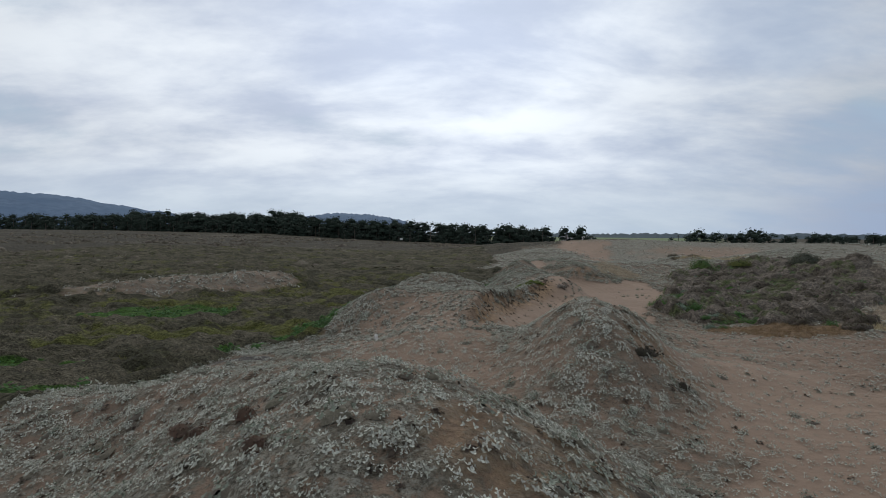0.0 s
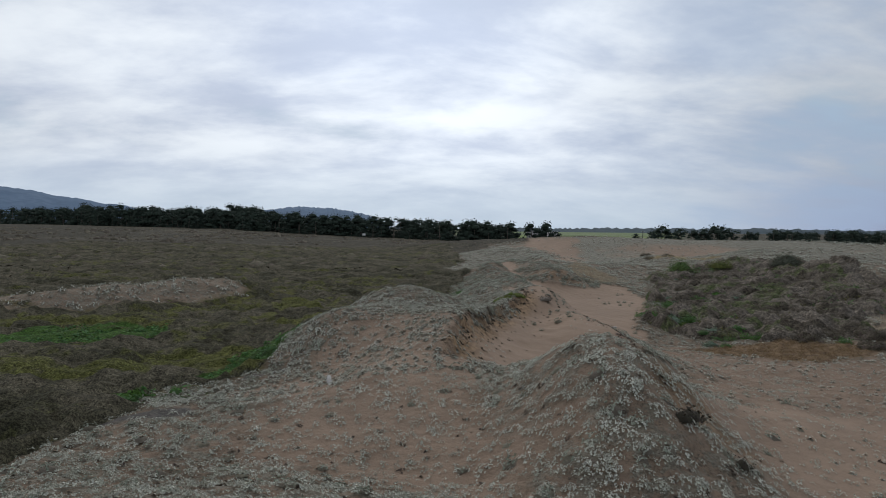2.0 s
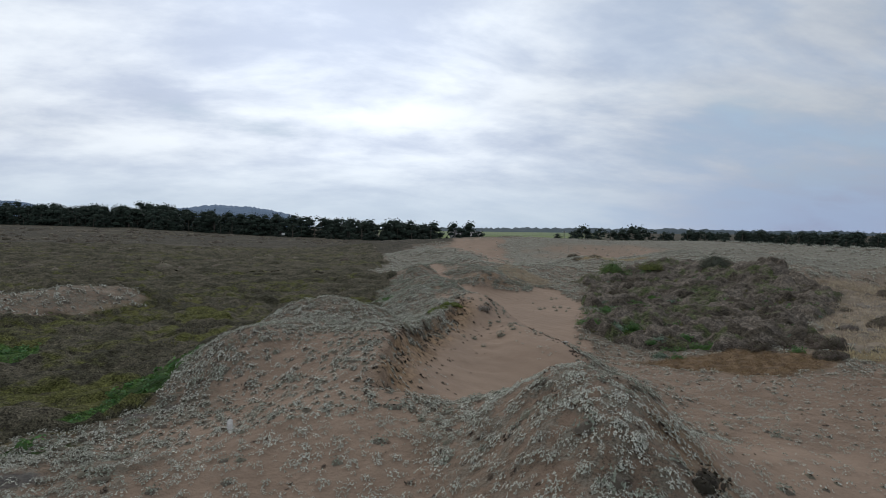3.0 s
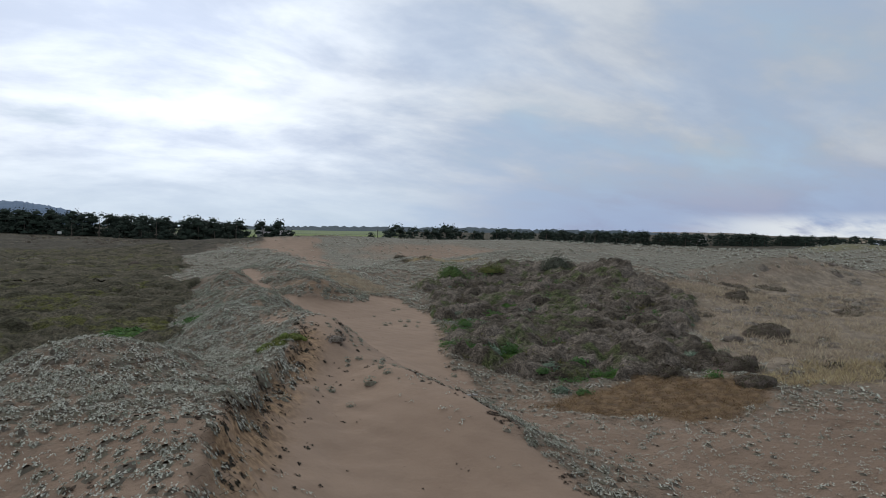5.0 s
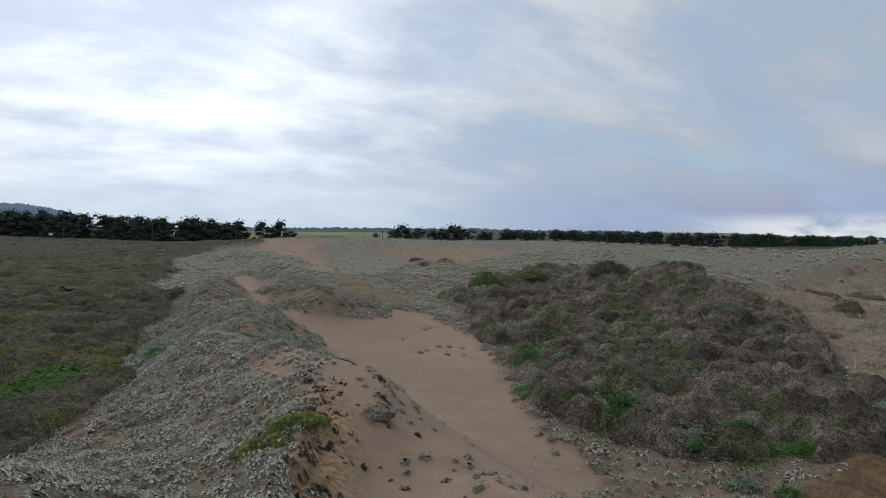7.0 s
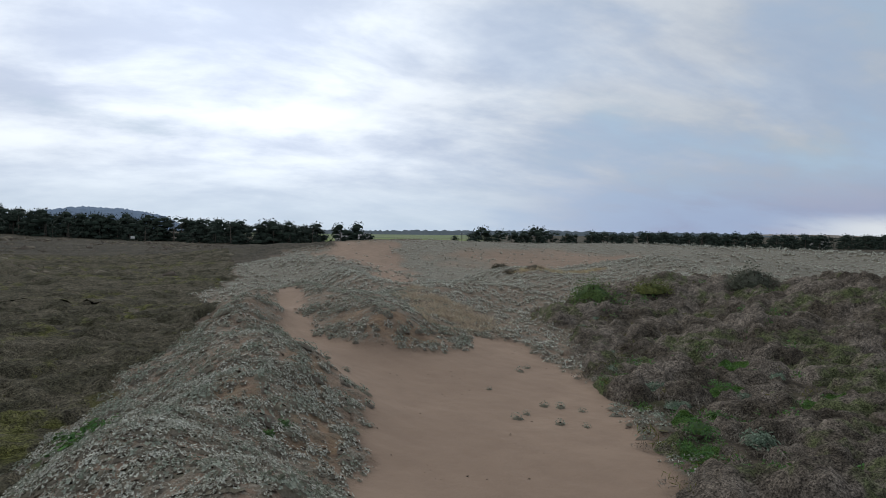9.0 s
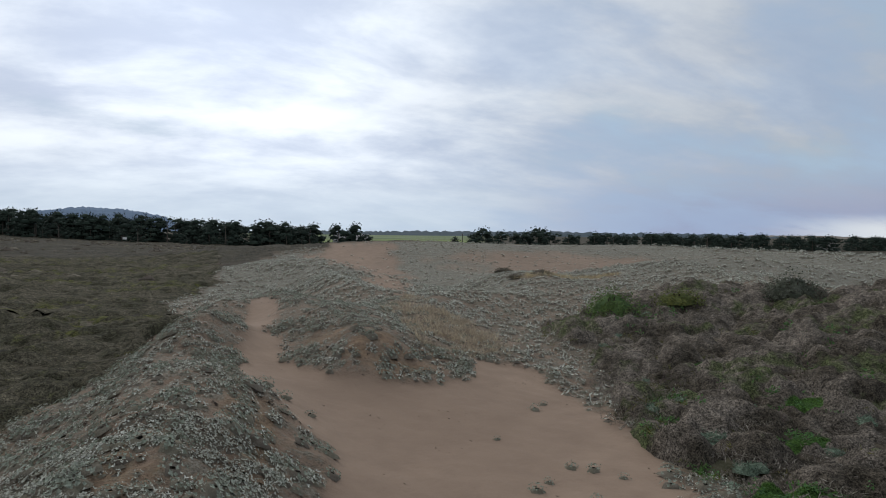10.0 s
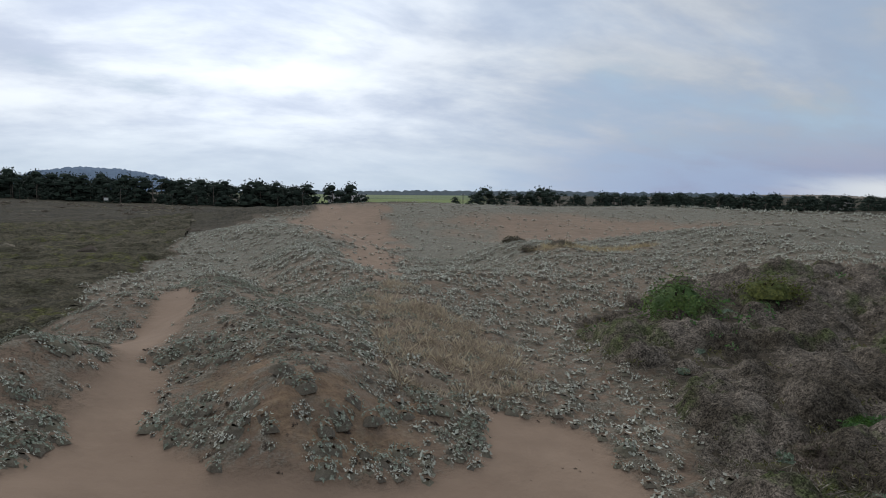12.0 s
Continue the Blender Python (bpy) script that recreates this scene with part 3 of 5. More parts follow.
BARK = surface("grey_bark", [(0.09, 0.075, 0.06), (0.15, 0.125, 0.1), (0.07, 0.06, 0.05)], 2.0, 0.95, 0, 0.6, 12)


# ---------------------------------------------------------------- meshes
def raw_mesh(name, verts, quads, mat, smooth=False, inner=None):
    """A mesh from arrays of corners and four-cornered faces; inner: which faces take the dark colour that paints shade
    inside a plant.
    """
    data = bpy.data.meshes.new(name)
    verts, quads = np.asarray(verts, np.float32), np.asarray(quads, np.int32)
    data.vertices.add(len(verts))
    data.vertices.foreach_set("co", verts.ravel())
    data.loops.add(quads.size)
    data.loops.foreach_set("vertex_index", quads.ravel())
    data.polygons.add(len(quads))
    data.polygons.foreach_set("loop_start", np.arange(0, quads.size, 4, dtype=np.int32))
    data.polygons.foreach_set("use_smooth", np.broadcast_to(np.asarray(smooth, bool), len(quads)).copy())
    data.update(calc_edges=True)
    data.materials.append(mat)
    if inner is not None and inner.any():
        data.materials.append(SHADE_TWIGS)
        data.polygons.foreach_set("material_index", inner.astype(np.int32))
    return data


def part(name, data, parent, label=""):
    ob = new(name, data)
    ob.parent = parent
    return tagged(ob, label)


def limb(points, radii, sides=6):
    """A tapered bent tube."""
    verts, quads = [], []
    for k, ((x, y, z), r) in enumerate(zip(points, radii)):
        for n in range(sides):
            a = 2 * math.pi * n / sides
            verts.append((x + r * math.cos(a), y + r * math.sin(a), z))
        if k:
            lo, hi = (k - 1) * sides, k * sides
            quads += [(lo + n, lo + (n + 1) % sides, hi + (n + 1) % sides, hi + n) for n in range(sides)]
    return np.array(verts), np.array(quads)


def joined(pieces):
    verts, quads, count = [], [], 0
    for v, q in pieces:
        verts.append(v)
        quads.append(q + count)
        count += len(v)
    return np.concatenate(verts), np.concatenate(quads)


def leaves(rng, base, out, length, width, face=None, droop=0.0):
    """Diamond leaves, one quad each, from base points along out; face: the way that they turn their upper side."""
    n = len(base)
    out = out / np.linalg.norm(out, axis=1, keepdims=True)
    side = np.cross(out, rng.normal(size=(n, 3)) if face is None else face)
    side /= np.linalg.norm(side, axis=1, keepdims=True) + 1e-9
    length, width = np.broadcast_to(length, n)[:, None], np.broadcast_to(width, n)[:, None]
    mid = base + out * length * 0.5
    tip = base + out * length - np.array([0, 0, 1.0]) * droop * length
    verts = np.stack([base, mid + side * width / 2, tip, mid - side * width / 2], 1).reshape(-1, 3)
    return verts, np.arange(4 * n).reshape(-1, 4)


def dome(rng, n, low=0.1):
    """Directions over the upper half, thinning towards the rim."""
    z = rng.uniform(low, 1, n)
    a = rng.uniform(0, 2 * np.pi, n)
    r = np.sqrt(1 - z * z)
    return np.stack([r * np.cos(a), r * np.sin(a), z], 1)


def cushion(rng, n, high, size, wide, lift, round_off, jitter, lump, depth):
    """Rounded plant of radius about one: small leaves through the outer part of a lumpy dome, with gaps between them."""
    d = dome(rng, n, -0.02)
    p, q = rng.uniform(0, 6, 2)
    swell = 0.85 + lump * np.sin(d[:, 0] * 5.1 + p) * np.sin(d[:, 1] * 4.3 + q)
    base = d * np.array([1, 1, high]) * (swell * rng.uniform(depth, 1.0, n))[:, None]
    face = d * round_off + rng.normal(size=(n, 3)) * jitter + np.array([0, 0, lift])
    out = np.cross(face, rng.normal(size=(n, 3)))
    out /= np.linalg.norm(out, axis=1, keepdims=True)
    out = out + d * 0.25
    length = rng.uniform(0.6, 1.4, n) * size
    return leaves(rng, base - out * length[:, None] * 0.4, out, length, size * wide, face)


def heart(rng, cells, high):
    """The lumpy inner mass of a plant."""
    across = max(4, round(math.sqrt(cells * 1.6)))
    rows = max(1, cells // across)
    p, q = rng.uniform(0, 6, 2)
    a = np.arange(across) * 2 * np.pi / across
    verts = []
    for k in range(rows + 1):
        e = np.pi / 2 * k / (rows + 0.35)
        r = 0.62 * (1 + 0.16 * np.sin(3 * a + p) + 0.1 * np.sin(5 * a + q) + rng.normal(size=across) * 0.05)
        verts.append(np.stack([r * np.cos(e) * np.cos(a), r * np.cos(e) * np.sin(a), np.full(across, 0.6 * high * np.sin(e)) * (1 + rng.normal(size=across) * 0.08)], 1))
    n = np.arange((rows + 1) * across).reshape(rows + 1, across)
    m = np.roll(n, -1, 1)
    quads = np.stack([n[:-1], m[:-1], m[1:], n[1:]], -1).reshape(-1, 4)
    return np.concatenate(verts), quads


def plant_form(rng, n, cells, high, size, wide, lift=0.9, round_off=0.6, jitter=0.4, lump=0.3, depth=0.45):
    """Corners, faces, which faces are the shade-coloured inside, and which are smooth."""
    v, q = cushion(rng, n, high, size, wide, lift, round_off, jitter, lump, depth)
    inner = np.zeros(len(q), bool)
    if cells:
        hv, hq = heart(rng, cells, high)
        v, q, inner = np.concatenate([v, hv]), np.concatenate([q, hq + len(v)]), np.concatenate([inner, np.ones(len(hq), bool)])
    return v, q, inner, inner


def rosettes(rng, heads, each, cells, high, size):
    """A creeping plant: heads of small leaves that open upwards round each shoot, over a tangle of stems coloured dark
    as shade.
    """
    pieces = []
    turn = rng.uniform(0, 6)
    for k in range(heads):
        e, a = math.sqrt((k + 0.5) / heads), turn + 2.4 * k + rng.normal() * 0.3
        d = np.array([e * math.cos(a) * rng.uniform(0.75, 1.1), e * math.sin(a) * rng.uniform(0.75, 1.1), math.sqrt(max(0.0, 1 - e * e)) + 0.25])
        tip = d * np.array([0.8, 0.8, high * rng.uniform(0.75, 1.1)])
        d = d / np.linalg.norm(d)
        b = rng.uniform(0, 6) + np.arange(each) * 2 * np.pi / each
        u = np.cross(d, (0.3, 0.7, 0.1))
        u /= np.linalg.norm(u)
        ring = np.cos(b)[:, None] * u + np.sin(b)[:, None] * np.cross(d, u)
        out = ring + d * rng.uniform(0.25, 0.75, (each, 1))
        pieces.append(leaves(rng, np.repeat(tip[None], each, 0) - out * 0.1 * size, out, rng.uniform(0.7, 1.25, each) * size, size * 0.62, np.repeat(d[None], each, 0) + ring * -0.4))
    v, q = joined(pieces)
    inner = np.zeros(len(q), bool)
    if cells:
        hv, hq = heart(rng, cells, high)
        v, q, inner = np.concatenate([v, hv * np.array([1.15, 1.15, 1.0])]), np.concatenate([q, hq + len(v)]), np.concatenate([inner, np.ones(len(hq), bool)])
    return v, q, inner, inner


def canopy(name, mat, label, x0, x1, y0, y1, pitch, share, crown, seed, growth, fresh):
    """Scrub that has grown together: a roof of rounded crowns with dark creases, that dips into the ground round its edge."""
    gx, gy = np.meshgrid(np.arange(x0, x1, pitch), np.arange(y0, y1, pitch))
    x, y = gx.ravel(), gy.ravel()
    x, y = x + pitch * 0.3 * vnoise(x * 7, y * 7, seed), y + pitch * 0.3 * vnoise(x * 7, y * 7, seed + 1)
    there = share(x, y)
    lush = fresh(x, y)
    high = crown * (1 - 0.55 * lush) * (1.0 * lumps(x, y, 1.9, seed + 2) + 0.55 * lumps(x, y, 0.85, seed + 7) + 0.28 * lumps(x, y, 0.42, seed + 12) + 0.35 * fbm(x, y, 4.0, 2, seed + 17) - 0.25)
    z = ground_height(x, y) + np.where(there > 0.5, high * step(there, 0.5, 0.95), 0) - 0.25 * step(0.55 - there, 0, 0.5)
    n = np.arange(x.size).reshape(gx.shape)
    quads = np.stack([n[:-1, :-1], n[:-1, 1:], n[1:, 1:], n[1:, :-1]], -1).reshape(-1, 4)
    quads = quads[(there[quads] > 0.15).any(1)]
    used_corners, quads = np.unique(quads, return_inverse=True)
    data = raw_mesh(name, np.stack([x, y, z], 1)[used_corners], quads.reshape(-1, 4), mat, True)
    data.attributes.new("growth", "FLOAT", "POINT").data.foreach_set("value", growth(x, y)[used_corners].astype(np.float32))
    data.attributes.new("fresh", "FLOAT", "POINT").data.foreach_set("value", lush[used_corners].astype(np.float32))
    return tagged(new(name, data), label, "scrub", kind="stuff")


def mound_form(rng, around, rows, twigs, high, long=0.2):
    """A dense rounded shrub: a lumpy dome of twigs, with short ends that stand out of it."""
    p, q, r = rng.uniform(0, 6, 3)
    lobes = rng.normal(size=(5, 3)) * 1.2

    def skin(d):
        swell = 0.86 + 0.07 * np.sin(3 * np.arctan2(d[:, 1], d[:, 0]) + p) + 0.06 * np.sin(5 * d[:, 0] + q) * np.sin(4 * d[:, 1] + r)
        for lobe in lobes:
            swell = swell + 0.07 * np.sin(3.2 * (d @ lobe))
        return d * swell[:, None] * np.array([1, 1, high])

    a = np.arange(around) * 2 * np.pi / around
    rings = []
    for k in range(rows + 1):
        e = -0.12 + (np.pi / 2 + 0.06) * k / rows
        rings.append(np.stack([np.cos(e) * np.cos(a + 0.4 * k), np.cos(e) * np.sin(a + 0.4 * k), np.full(around, np.sin(e))], 1))
    v = skin(np.concatenate(rings)) + rng.normal(size=((rows + 1) * around, 3)) * 0.035
    n = np.arange((rows + 1) * around).reshape(rows + 1, around)
    m = np.roll(n, -1, 1)
    quads = np.stack([n[:-1], m[:-1], m[1:], n[1:]], -1).reshape(-1, 4)
    soft = np.ones(len(quads), bool)
    if twigs:
        d = dome(rng, twigs, 0.05)
        out = d * 0.8 + rng.normal(size=(twigs, 3)) * 0.5
        tv, tq = leaves(rng, skin(d) * 0.9, out, rng.uniform(0.5, 1.5, twigs) * long, long * 0.24)
        v, quads, soft = np.concatenate([v, tv]), np.concatenate([quads, tq + len(v)]), np.concatenate([soft, np.zeros(len(tq), bool)])
    return v, quads, np.zeros(len(quads), bool), soft


def blade_form(rng, n=16, high=1.0):
    d = dome(rng, n, 0.35)
    base = d * np.array([0.18, 0.18, 0.0])
    v, q = leaves(rng, base, d, rng.uniform(0.6, 1.1, n) * high, 0.07, None, 0.12)
    none = np.zeros(len(q), bool)
    return v, q, none, none


def bare_height(x, y):
    return smooth_height(x, y) + scarp(x, y)


def spread(name, forms, mat, places, sizes, rng, sink=0.0, tall=(0.8, 1.2)):
    """One object of many plants that nobody could count."""
    verts, quads, insides, softs, count = [], [], [], [], 0
    which = rng.integers(0, len(forms), len(places))
    turn = rng.uniform(0, 2 * np.pi, len(places))
    stretch = rng.uniform(*tall, len(places))
    z = ground_height(places[:, 0], places[:, 1]) - sink * sizes
    for k, (fv, fq, fi, fs) in enumerate(forms):
        pick = np.nonzero(which == k)[0]
        if not len(pick):
            continue
        c, s, m = np.cos(turn[pick])[:, None], np.sin(turn[pick])[:, None], sizes[pick][:, None]
        px = (fv[None, :, 0] * c - fv[None, :, 1] * s) * m + places[pick, 0][:, None]
        py = (fv[None, :, 0] * s + fv[None, :, 1] * c) * m + places[pick, 1][:, None]
        rise_x, rise_y = (np.clip((bare_height(places[pick, 0] + a, places[pick, 1] + b) - bare_height(places[pick, 0] - a, places[pick, 1] - b)) / 0.4, -1.0, 1.0)[:, None] for a, b in ((0.2, 0.0), (0.0, 0.2)))
        pz = fv[None, :, 2] * m * stretch[pick][:, None] + z[pick][:, None] + rise_x * (px - places[pick, 0][:, None]) + rise_y * (py - places[pick, 1][:, None])
        verts.append(np.stack([px, py, pz], 2).reshape(-1, 3))
        quads.append((fq[None] + (np.arange(len(pick)) * len(fv))[:, None, None] + count).reshape(-1, 4))
        insides.append(np.tile(fi, len(pick)))
        softs.append(np.tile(fs, len(pick)))
        count += len(pick) * len(fv)
    return new(name, raw_mesh(name, np.concatenate(verts), np.concatenate(quads), mat, np.concatenate(softs), np.concatenate(insides)))


def throw(rng, n, x0, x1, y0, y1, chance):
    """Places over a stretch of the plan, kept with a chance that depends on the place."""
    x, y = rng.uniform(x0, x1, n), rng.uniform(y0, y1, n)
    keep = rng.uniform(0, 1, n) < chance(x, y)
    return np.stack([x[keep], y[keep]], 1)


# ---------------------------------------------------------------- ground
def axis(start, stop, pitch, far_low, far_high, grow=1.13):
    mid = list(np.arange(start, stop, pitch))
    low, high, d = [], [], pitch
    x = start
    while x > far_low:
        d *= grow
        x -= d
        low.append(x)
    d, x = pitch, mid[-1]
    while x < far_high:
        d *= grow
        x += d
        high.append(x)
    return np.array(low[::-1] + mid + high)


def build_ground():
    xs, ys = axis(-11, 24, 0.155, -4600, 4700, 1.09), axis(6, 77, 0.155, -1500, 4600, 1.06)
    gx, gy = np.meshgrid(xs, ys)
    x, y = gx.ravel(), gy.ravel()
    on = zones(x, y)
    z = ground_height(x, y, on)
    on["close"] = close_by(x, y)
    n = np.arange(len(x)).reshape(gx.shape)
    quads = np.stack([n[:-1, :-1], n[:-1, 1:], n[1:, 1:], n[1:, :-1]], -1).reshape(-1, 4)
    data = raw_mesh("ground", np.stack([x, y, z], 1), quads, GROUND, True)
    for name, share in on.items():
        data.attributes.new(name, "FLOAT", "POINT").data.foreach_set("value", share.astype(np.float32))
    return tagged(new("ground", data), "sand dunes and scrub plain running to the fields", "ground", kind="structure")


ground = build_ground()


# ---------------------------------------------------------------- plant cover
rng = np.random.default_rng(7)
TUFTS = [plant_form(rng, 18, 0, 0.7, 0.34, 0.5, 0.8, 0.6, 0.6, 0.35, 0.4) for _ in range(8)]
SPRIGS = [plant_form(rng, 10, 0, 0.6, 0.66, 0.65, 1.0, 0.4, 0.4, 0.3, 0.3) for _ in range(8)]
NEAR_MATS = [rosettes(rng, 9, 3, 0, 0.45, 0.30) for _ in range(8)]
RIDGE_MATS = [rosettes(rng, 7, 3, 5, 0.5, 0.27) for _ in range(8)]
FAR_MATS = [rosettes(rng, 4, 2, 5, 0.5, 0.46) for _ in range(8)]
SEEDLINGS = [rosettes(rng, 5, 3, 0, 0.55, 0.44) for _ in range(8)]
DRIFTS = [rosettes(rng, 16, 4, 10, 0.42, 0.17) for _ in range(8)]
MOUNDS = [mound_form(rng, 12, 4, 190, 0.38, 0.22) for _ in range(8)]
HUMPS = [mound_form(rng, 8, 3, 20, 0.5, 0.26) for _ in range(8)]
FAR_HUMPS = [mound_form(rng, 6, 2, 5, 0.5, 0.35) for _ in range(6)]
TWIG_TUFTS = [plant_form(rng, 16, 0, 0.7, 0.5, 0.13, 0.2, 0.5, 1.0, 0.35, 0.3) for _ in range(8)]
BLADES = [blade_form(rng, 8) for _ in range(6)]


def patchy(x, y, size, low, high, seed):
    return step(fbm(x, y, size, 3, seed), low, high)


def silver_chance(x, y):
    on = zones(x, y)
    free = (1 - on["shrub"]) * (1 - on["russet"]) * (1 - on["ash"])
    # beyond the sand hollow the plants draw together into drifts with sand between them
    apart = step(y, 52, 60) * step(14 + 0.2 * (y - 60) - x, -2, 2) * step(92 - y, 0, 4)
    drifts = 0.15 + 0.85 * step(fbm(x, y, 1.5, 2, 31), -0.42, -0.08)
    even = 0.6 + 0.4 * patchy(x, y, 1.6, -0.5, 0.0, 35)
    return free * on["cover"] * (even + apart * (drifts - even)) * (0.35 + 0.65 * step(on["tuft"], 0.15, 0.5))


def grow(name, forms, mat, count, x0, x1, y0, y1, chance, low, high, label, category, sink=0.05):
    spots = throw(rng, count, x0, x1, y0, y1, chance)
    sizes = low + (high - low) * rng.uniform(0, 1, len(spots)) ** 1.7
    return tagged(spread(name, forms, mat, spots, sizes, rng, sink), label, category, kind="stuff")


def shrub_share(x, y):
    on = zones(x, y)
    return on["shrub"] * (1 - 0.9 * on["russet"]) * (1 - on["herb"])


def sand_side(x, y):
    """The greener strip of the scrub beside the sand."""
    return step(22.0 + 0.25 * (y - 55) - x + 1.2 * fbm(x, y, 2.5, 2, 65), -1.5, 2.0) * step(y, 43, 47)


def brown_share(x, y):
    return shrub_share(x, y) * (1 - 0.72 * sand_side(x, y))


def heath_share(x, y):
    on = zones(x, y)
    fade = step(np.hypot(x - 6, y - 45), 130, 60)
    return on["plain"] * (1 - on["green"]) * fade


def sandy_dots(x, y):
    spread_out = np.maximum(0.8 * area(x, y, PALE, 2.0, 1.5), 0.9 * np.maximum(area(x, y, FRONT, 1.2, 1.2), area(x, y, APRON, 1.6, 1.5)))
    return spread_out * (1 - zones(x, y)["russet"]) * (1 - zones(x, y)["shrub"]) * (0.75 + 0.25 * patchy(x, y, 1.5, -0.4, 0.3, 33))


grow("beach_bur", NEAR_MATS, SILVER, 21000, -10, 10, 3, 27, silver_chance, 0.07, 0.19, "silver-grey beach plants thick on the near mounds", "plants")
grow("beach_bur", RIDGE_MATS, SILVER, 36000, -10, 10, 26, 62, silver_chance, 0.09, 0.22, "low silver-grey beach plants creeping over the ridge", "plants")
grow("beach_bur", RIDGE_MATS, SILVER, 11000, 2, 22, 60, 92, silver_chance, 0.09, 0.24, "silver-grey plants in drifts on the sandy ridge", "plants")
grow("beach_bur", DRIFTS, SAGE_SILVER, 2600, 2, 20, 50, 90, silver_chance, 0.22, 0.48, "rounded blue-grey drifts of plants on the ridge", "plants")
grow("beach_bur", DRIFTS, SAGE_SILVER, 1500, -9, 12, 4, 50, silver_chance, 0.17, 0.34, "rounded silver-grey clumps on the dune ridges", "plants")
grow("beach_bur", FAR_MATS, SILVER, 14000, 16, 50, 62, 112, lambda x, y: silver_chance(x, y) * (1 - zones(x, y)["straw"]), 0.13, 0.32, "silver plants filling the slope behind the scrub", "plants")
grow("beach_bur", FAR_MATS, SILVER, 9000, 10, 26, 14, 60, silver_chance, 0.09, 0.2, "silver plants at the edge of the bare sand", "plants")
grow("beach_bur", FAR_MATS, SILVER, 4500, -20, -8, 2, 66, silver_chance, 0.11, 0.24, "silver plants where the dunes meet the plain", "plants")
grow("beach_bur", FAR_MATS, SILVER, 13000, 24, 100, 12, 178, lambda x, y: silver_chance(x, y) * np.where(y < 100, 1.0, 0.75), 0.18, 0.42, "silver-grey plant mats over the hind dunes", "plants")
grow("beach_bur", FAR_MATS, SILVER, 3500, 95, 170, 50, 185, lambda x, y: silver_chance(x, y) * (1 - zones(x, y)["moss"]), 0.4, 0.9, "grey plant mats on the outer dunes", "plants")
grow("beach_bur", FAR_MATS, SILVER, 5000, 5, 26, 90, 172, silver_chance, 0.18, 0.42, "silver-grey plant mats along the far ridge", "plants")
grow("beach_bur", FAR_MATS, SILVER, 3400, -38, -9, 40, 64, silver_chance, 0.12, 0.3, "silver-grey plants on a spur of the plain", "plants")
grow("beach_debris", SPRIGS, DEAD, 9000, 0, 24, 26, 90, lambda x, y: 0.35 * zones(x, y)["sand"] * patchy(x, y, 1.6, 0.15, 0.6, 37), 0.02, 0.07, "small twigs and dry bits strewn over bare sand", "litter")
# brown dead stems, their colour darkened to paint shade gaps among the leaves
grow("dead_stems", SPRIGS, DEAD, 12000, -14, 20, 2, 92, silver_chance, 0.06, 0.17, "dead brown stems between the silver plants", "plants", 0.1)
grow("seedlings", SEEDLINGS, SILVER, 26000, -8, 36, 8, 48, sandy_dots, 0.05, 0.12, "small grey seedlings dotted over bare sand", "plants")
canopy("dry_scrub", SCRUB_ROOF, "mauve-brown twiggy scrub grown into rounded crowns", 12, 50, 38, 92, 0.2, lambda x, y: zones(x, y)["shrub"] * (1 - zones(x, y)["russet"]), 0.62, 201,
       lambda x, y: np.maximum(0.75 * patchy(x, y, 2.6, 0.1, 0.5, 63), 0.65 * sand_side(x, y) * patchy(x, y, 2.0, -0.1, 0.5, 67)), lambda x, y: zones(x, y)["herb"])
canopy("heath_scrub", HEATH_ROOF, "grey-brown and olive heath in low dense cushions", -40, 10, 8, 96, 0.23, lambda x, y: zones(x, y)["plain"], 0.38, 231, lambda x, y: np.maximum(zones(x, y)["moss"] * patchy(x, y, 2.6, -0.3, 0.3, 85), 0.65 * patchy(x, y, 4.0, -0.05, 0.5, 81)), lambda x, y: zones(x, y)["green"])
grow("dry_scrub", TWIG_TUFTS, TWIGS, 6000, 12, 50, 38, 88, lambda x, y: brown_share(x, y) * (0.1 + 0.7 * patchy(x, y, 2.5, -0.1, 0.4, 57)), 0.16, 0.36, "mauve-grey bare twigs all over the scrub", "scrub", -0.45)
grow("dark_scrub", TWIG_TUFTS, DARK_TWIGS, 9000, 12, 50, 38, 88, lambda x, y: brown_share(x, y) * (1 - 0.8 * patchy(x, y, 2.5, -0.2, 0.3, 57)), 0.16, 0.38, "dark bare twigs among the scrub crowns", "scrub", -0.4)
grow("dark_scrub", MOUNDS, DARK_TWIGS, 900, 26, 100, 38, 92, lambda x, y: zones(x, y)["straw"] * patchy(x, y, 5.0, 0.2, 0.55, 53), 0.4, 1.1, "dark scrub mounds scattered in the dry grass", "scrub", 0.12)
grow("dry_scrub", HUMPS, TWIGS, 5200, 26, 110, 38, 95, lambda x, y: zones(x, y)["straw"] * patchy(x, y, 5.0, -0.1, 0.3, 54), 0.25, 0.75, "mauve twiggy scrub in the dry grass", "scrub", 0.12)
grow("olive_scrub", TWIG_TUFTS, OLIVE, 3600, 13, 50, 40, 86, lambda x, y: shrub_share(x, y) * np.maximum(0.8 * patchy(x, y, 3.5, 0.1, 0.45, 63), 0.3 * sand_side(x, y)), 0.2, 0.5, "yellow-green low growth between the scrub", "scrub", -0.5)
grow("dry_scrub", TWIG_TUFTS, TWIGS, 6000, 13, 30, 42, 80, lambda x, y: shrub_share(x, y) * 0.7 * sand_side(x, y), 0.2, 0.5, "pale mauve twigs among the green herbs", "scrub", -0.4)
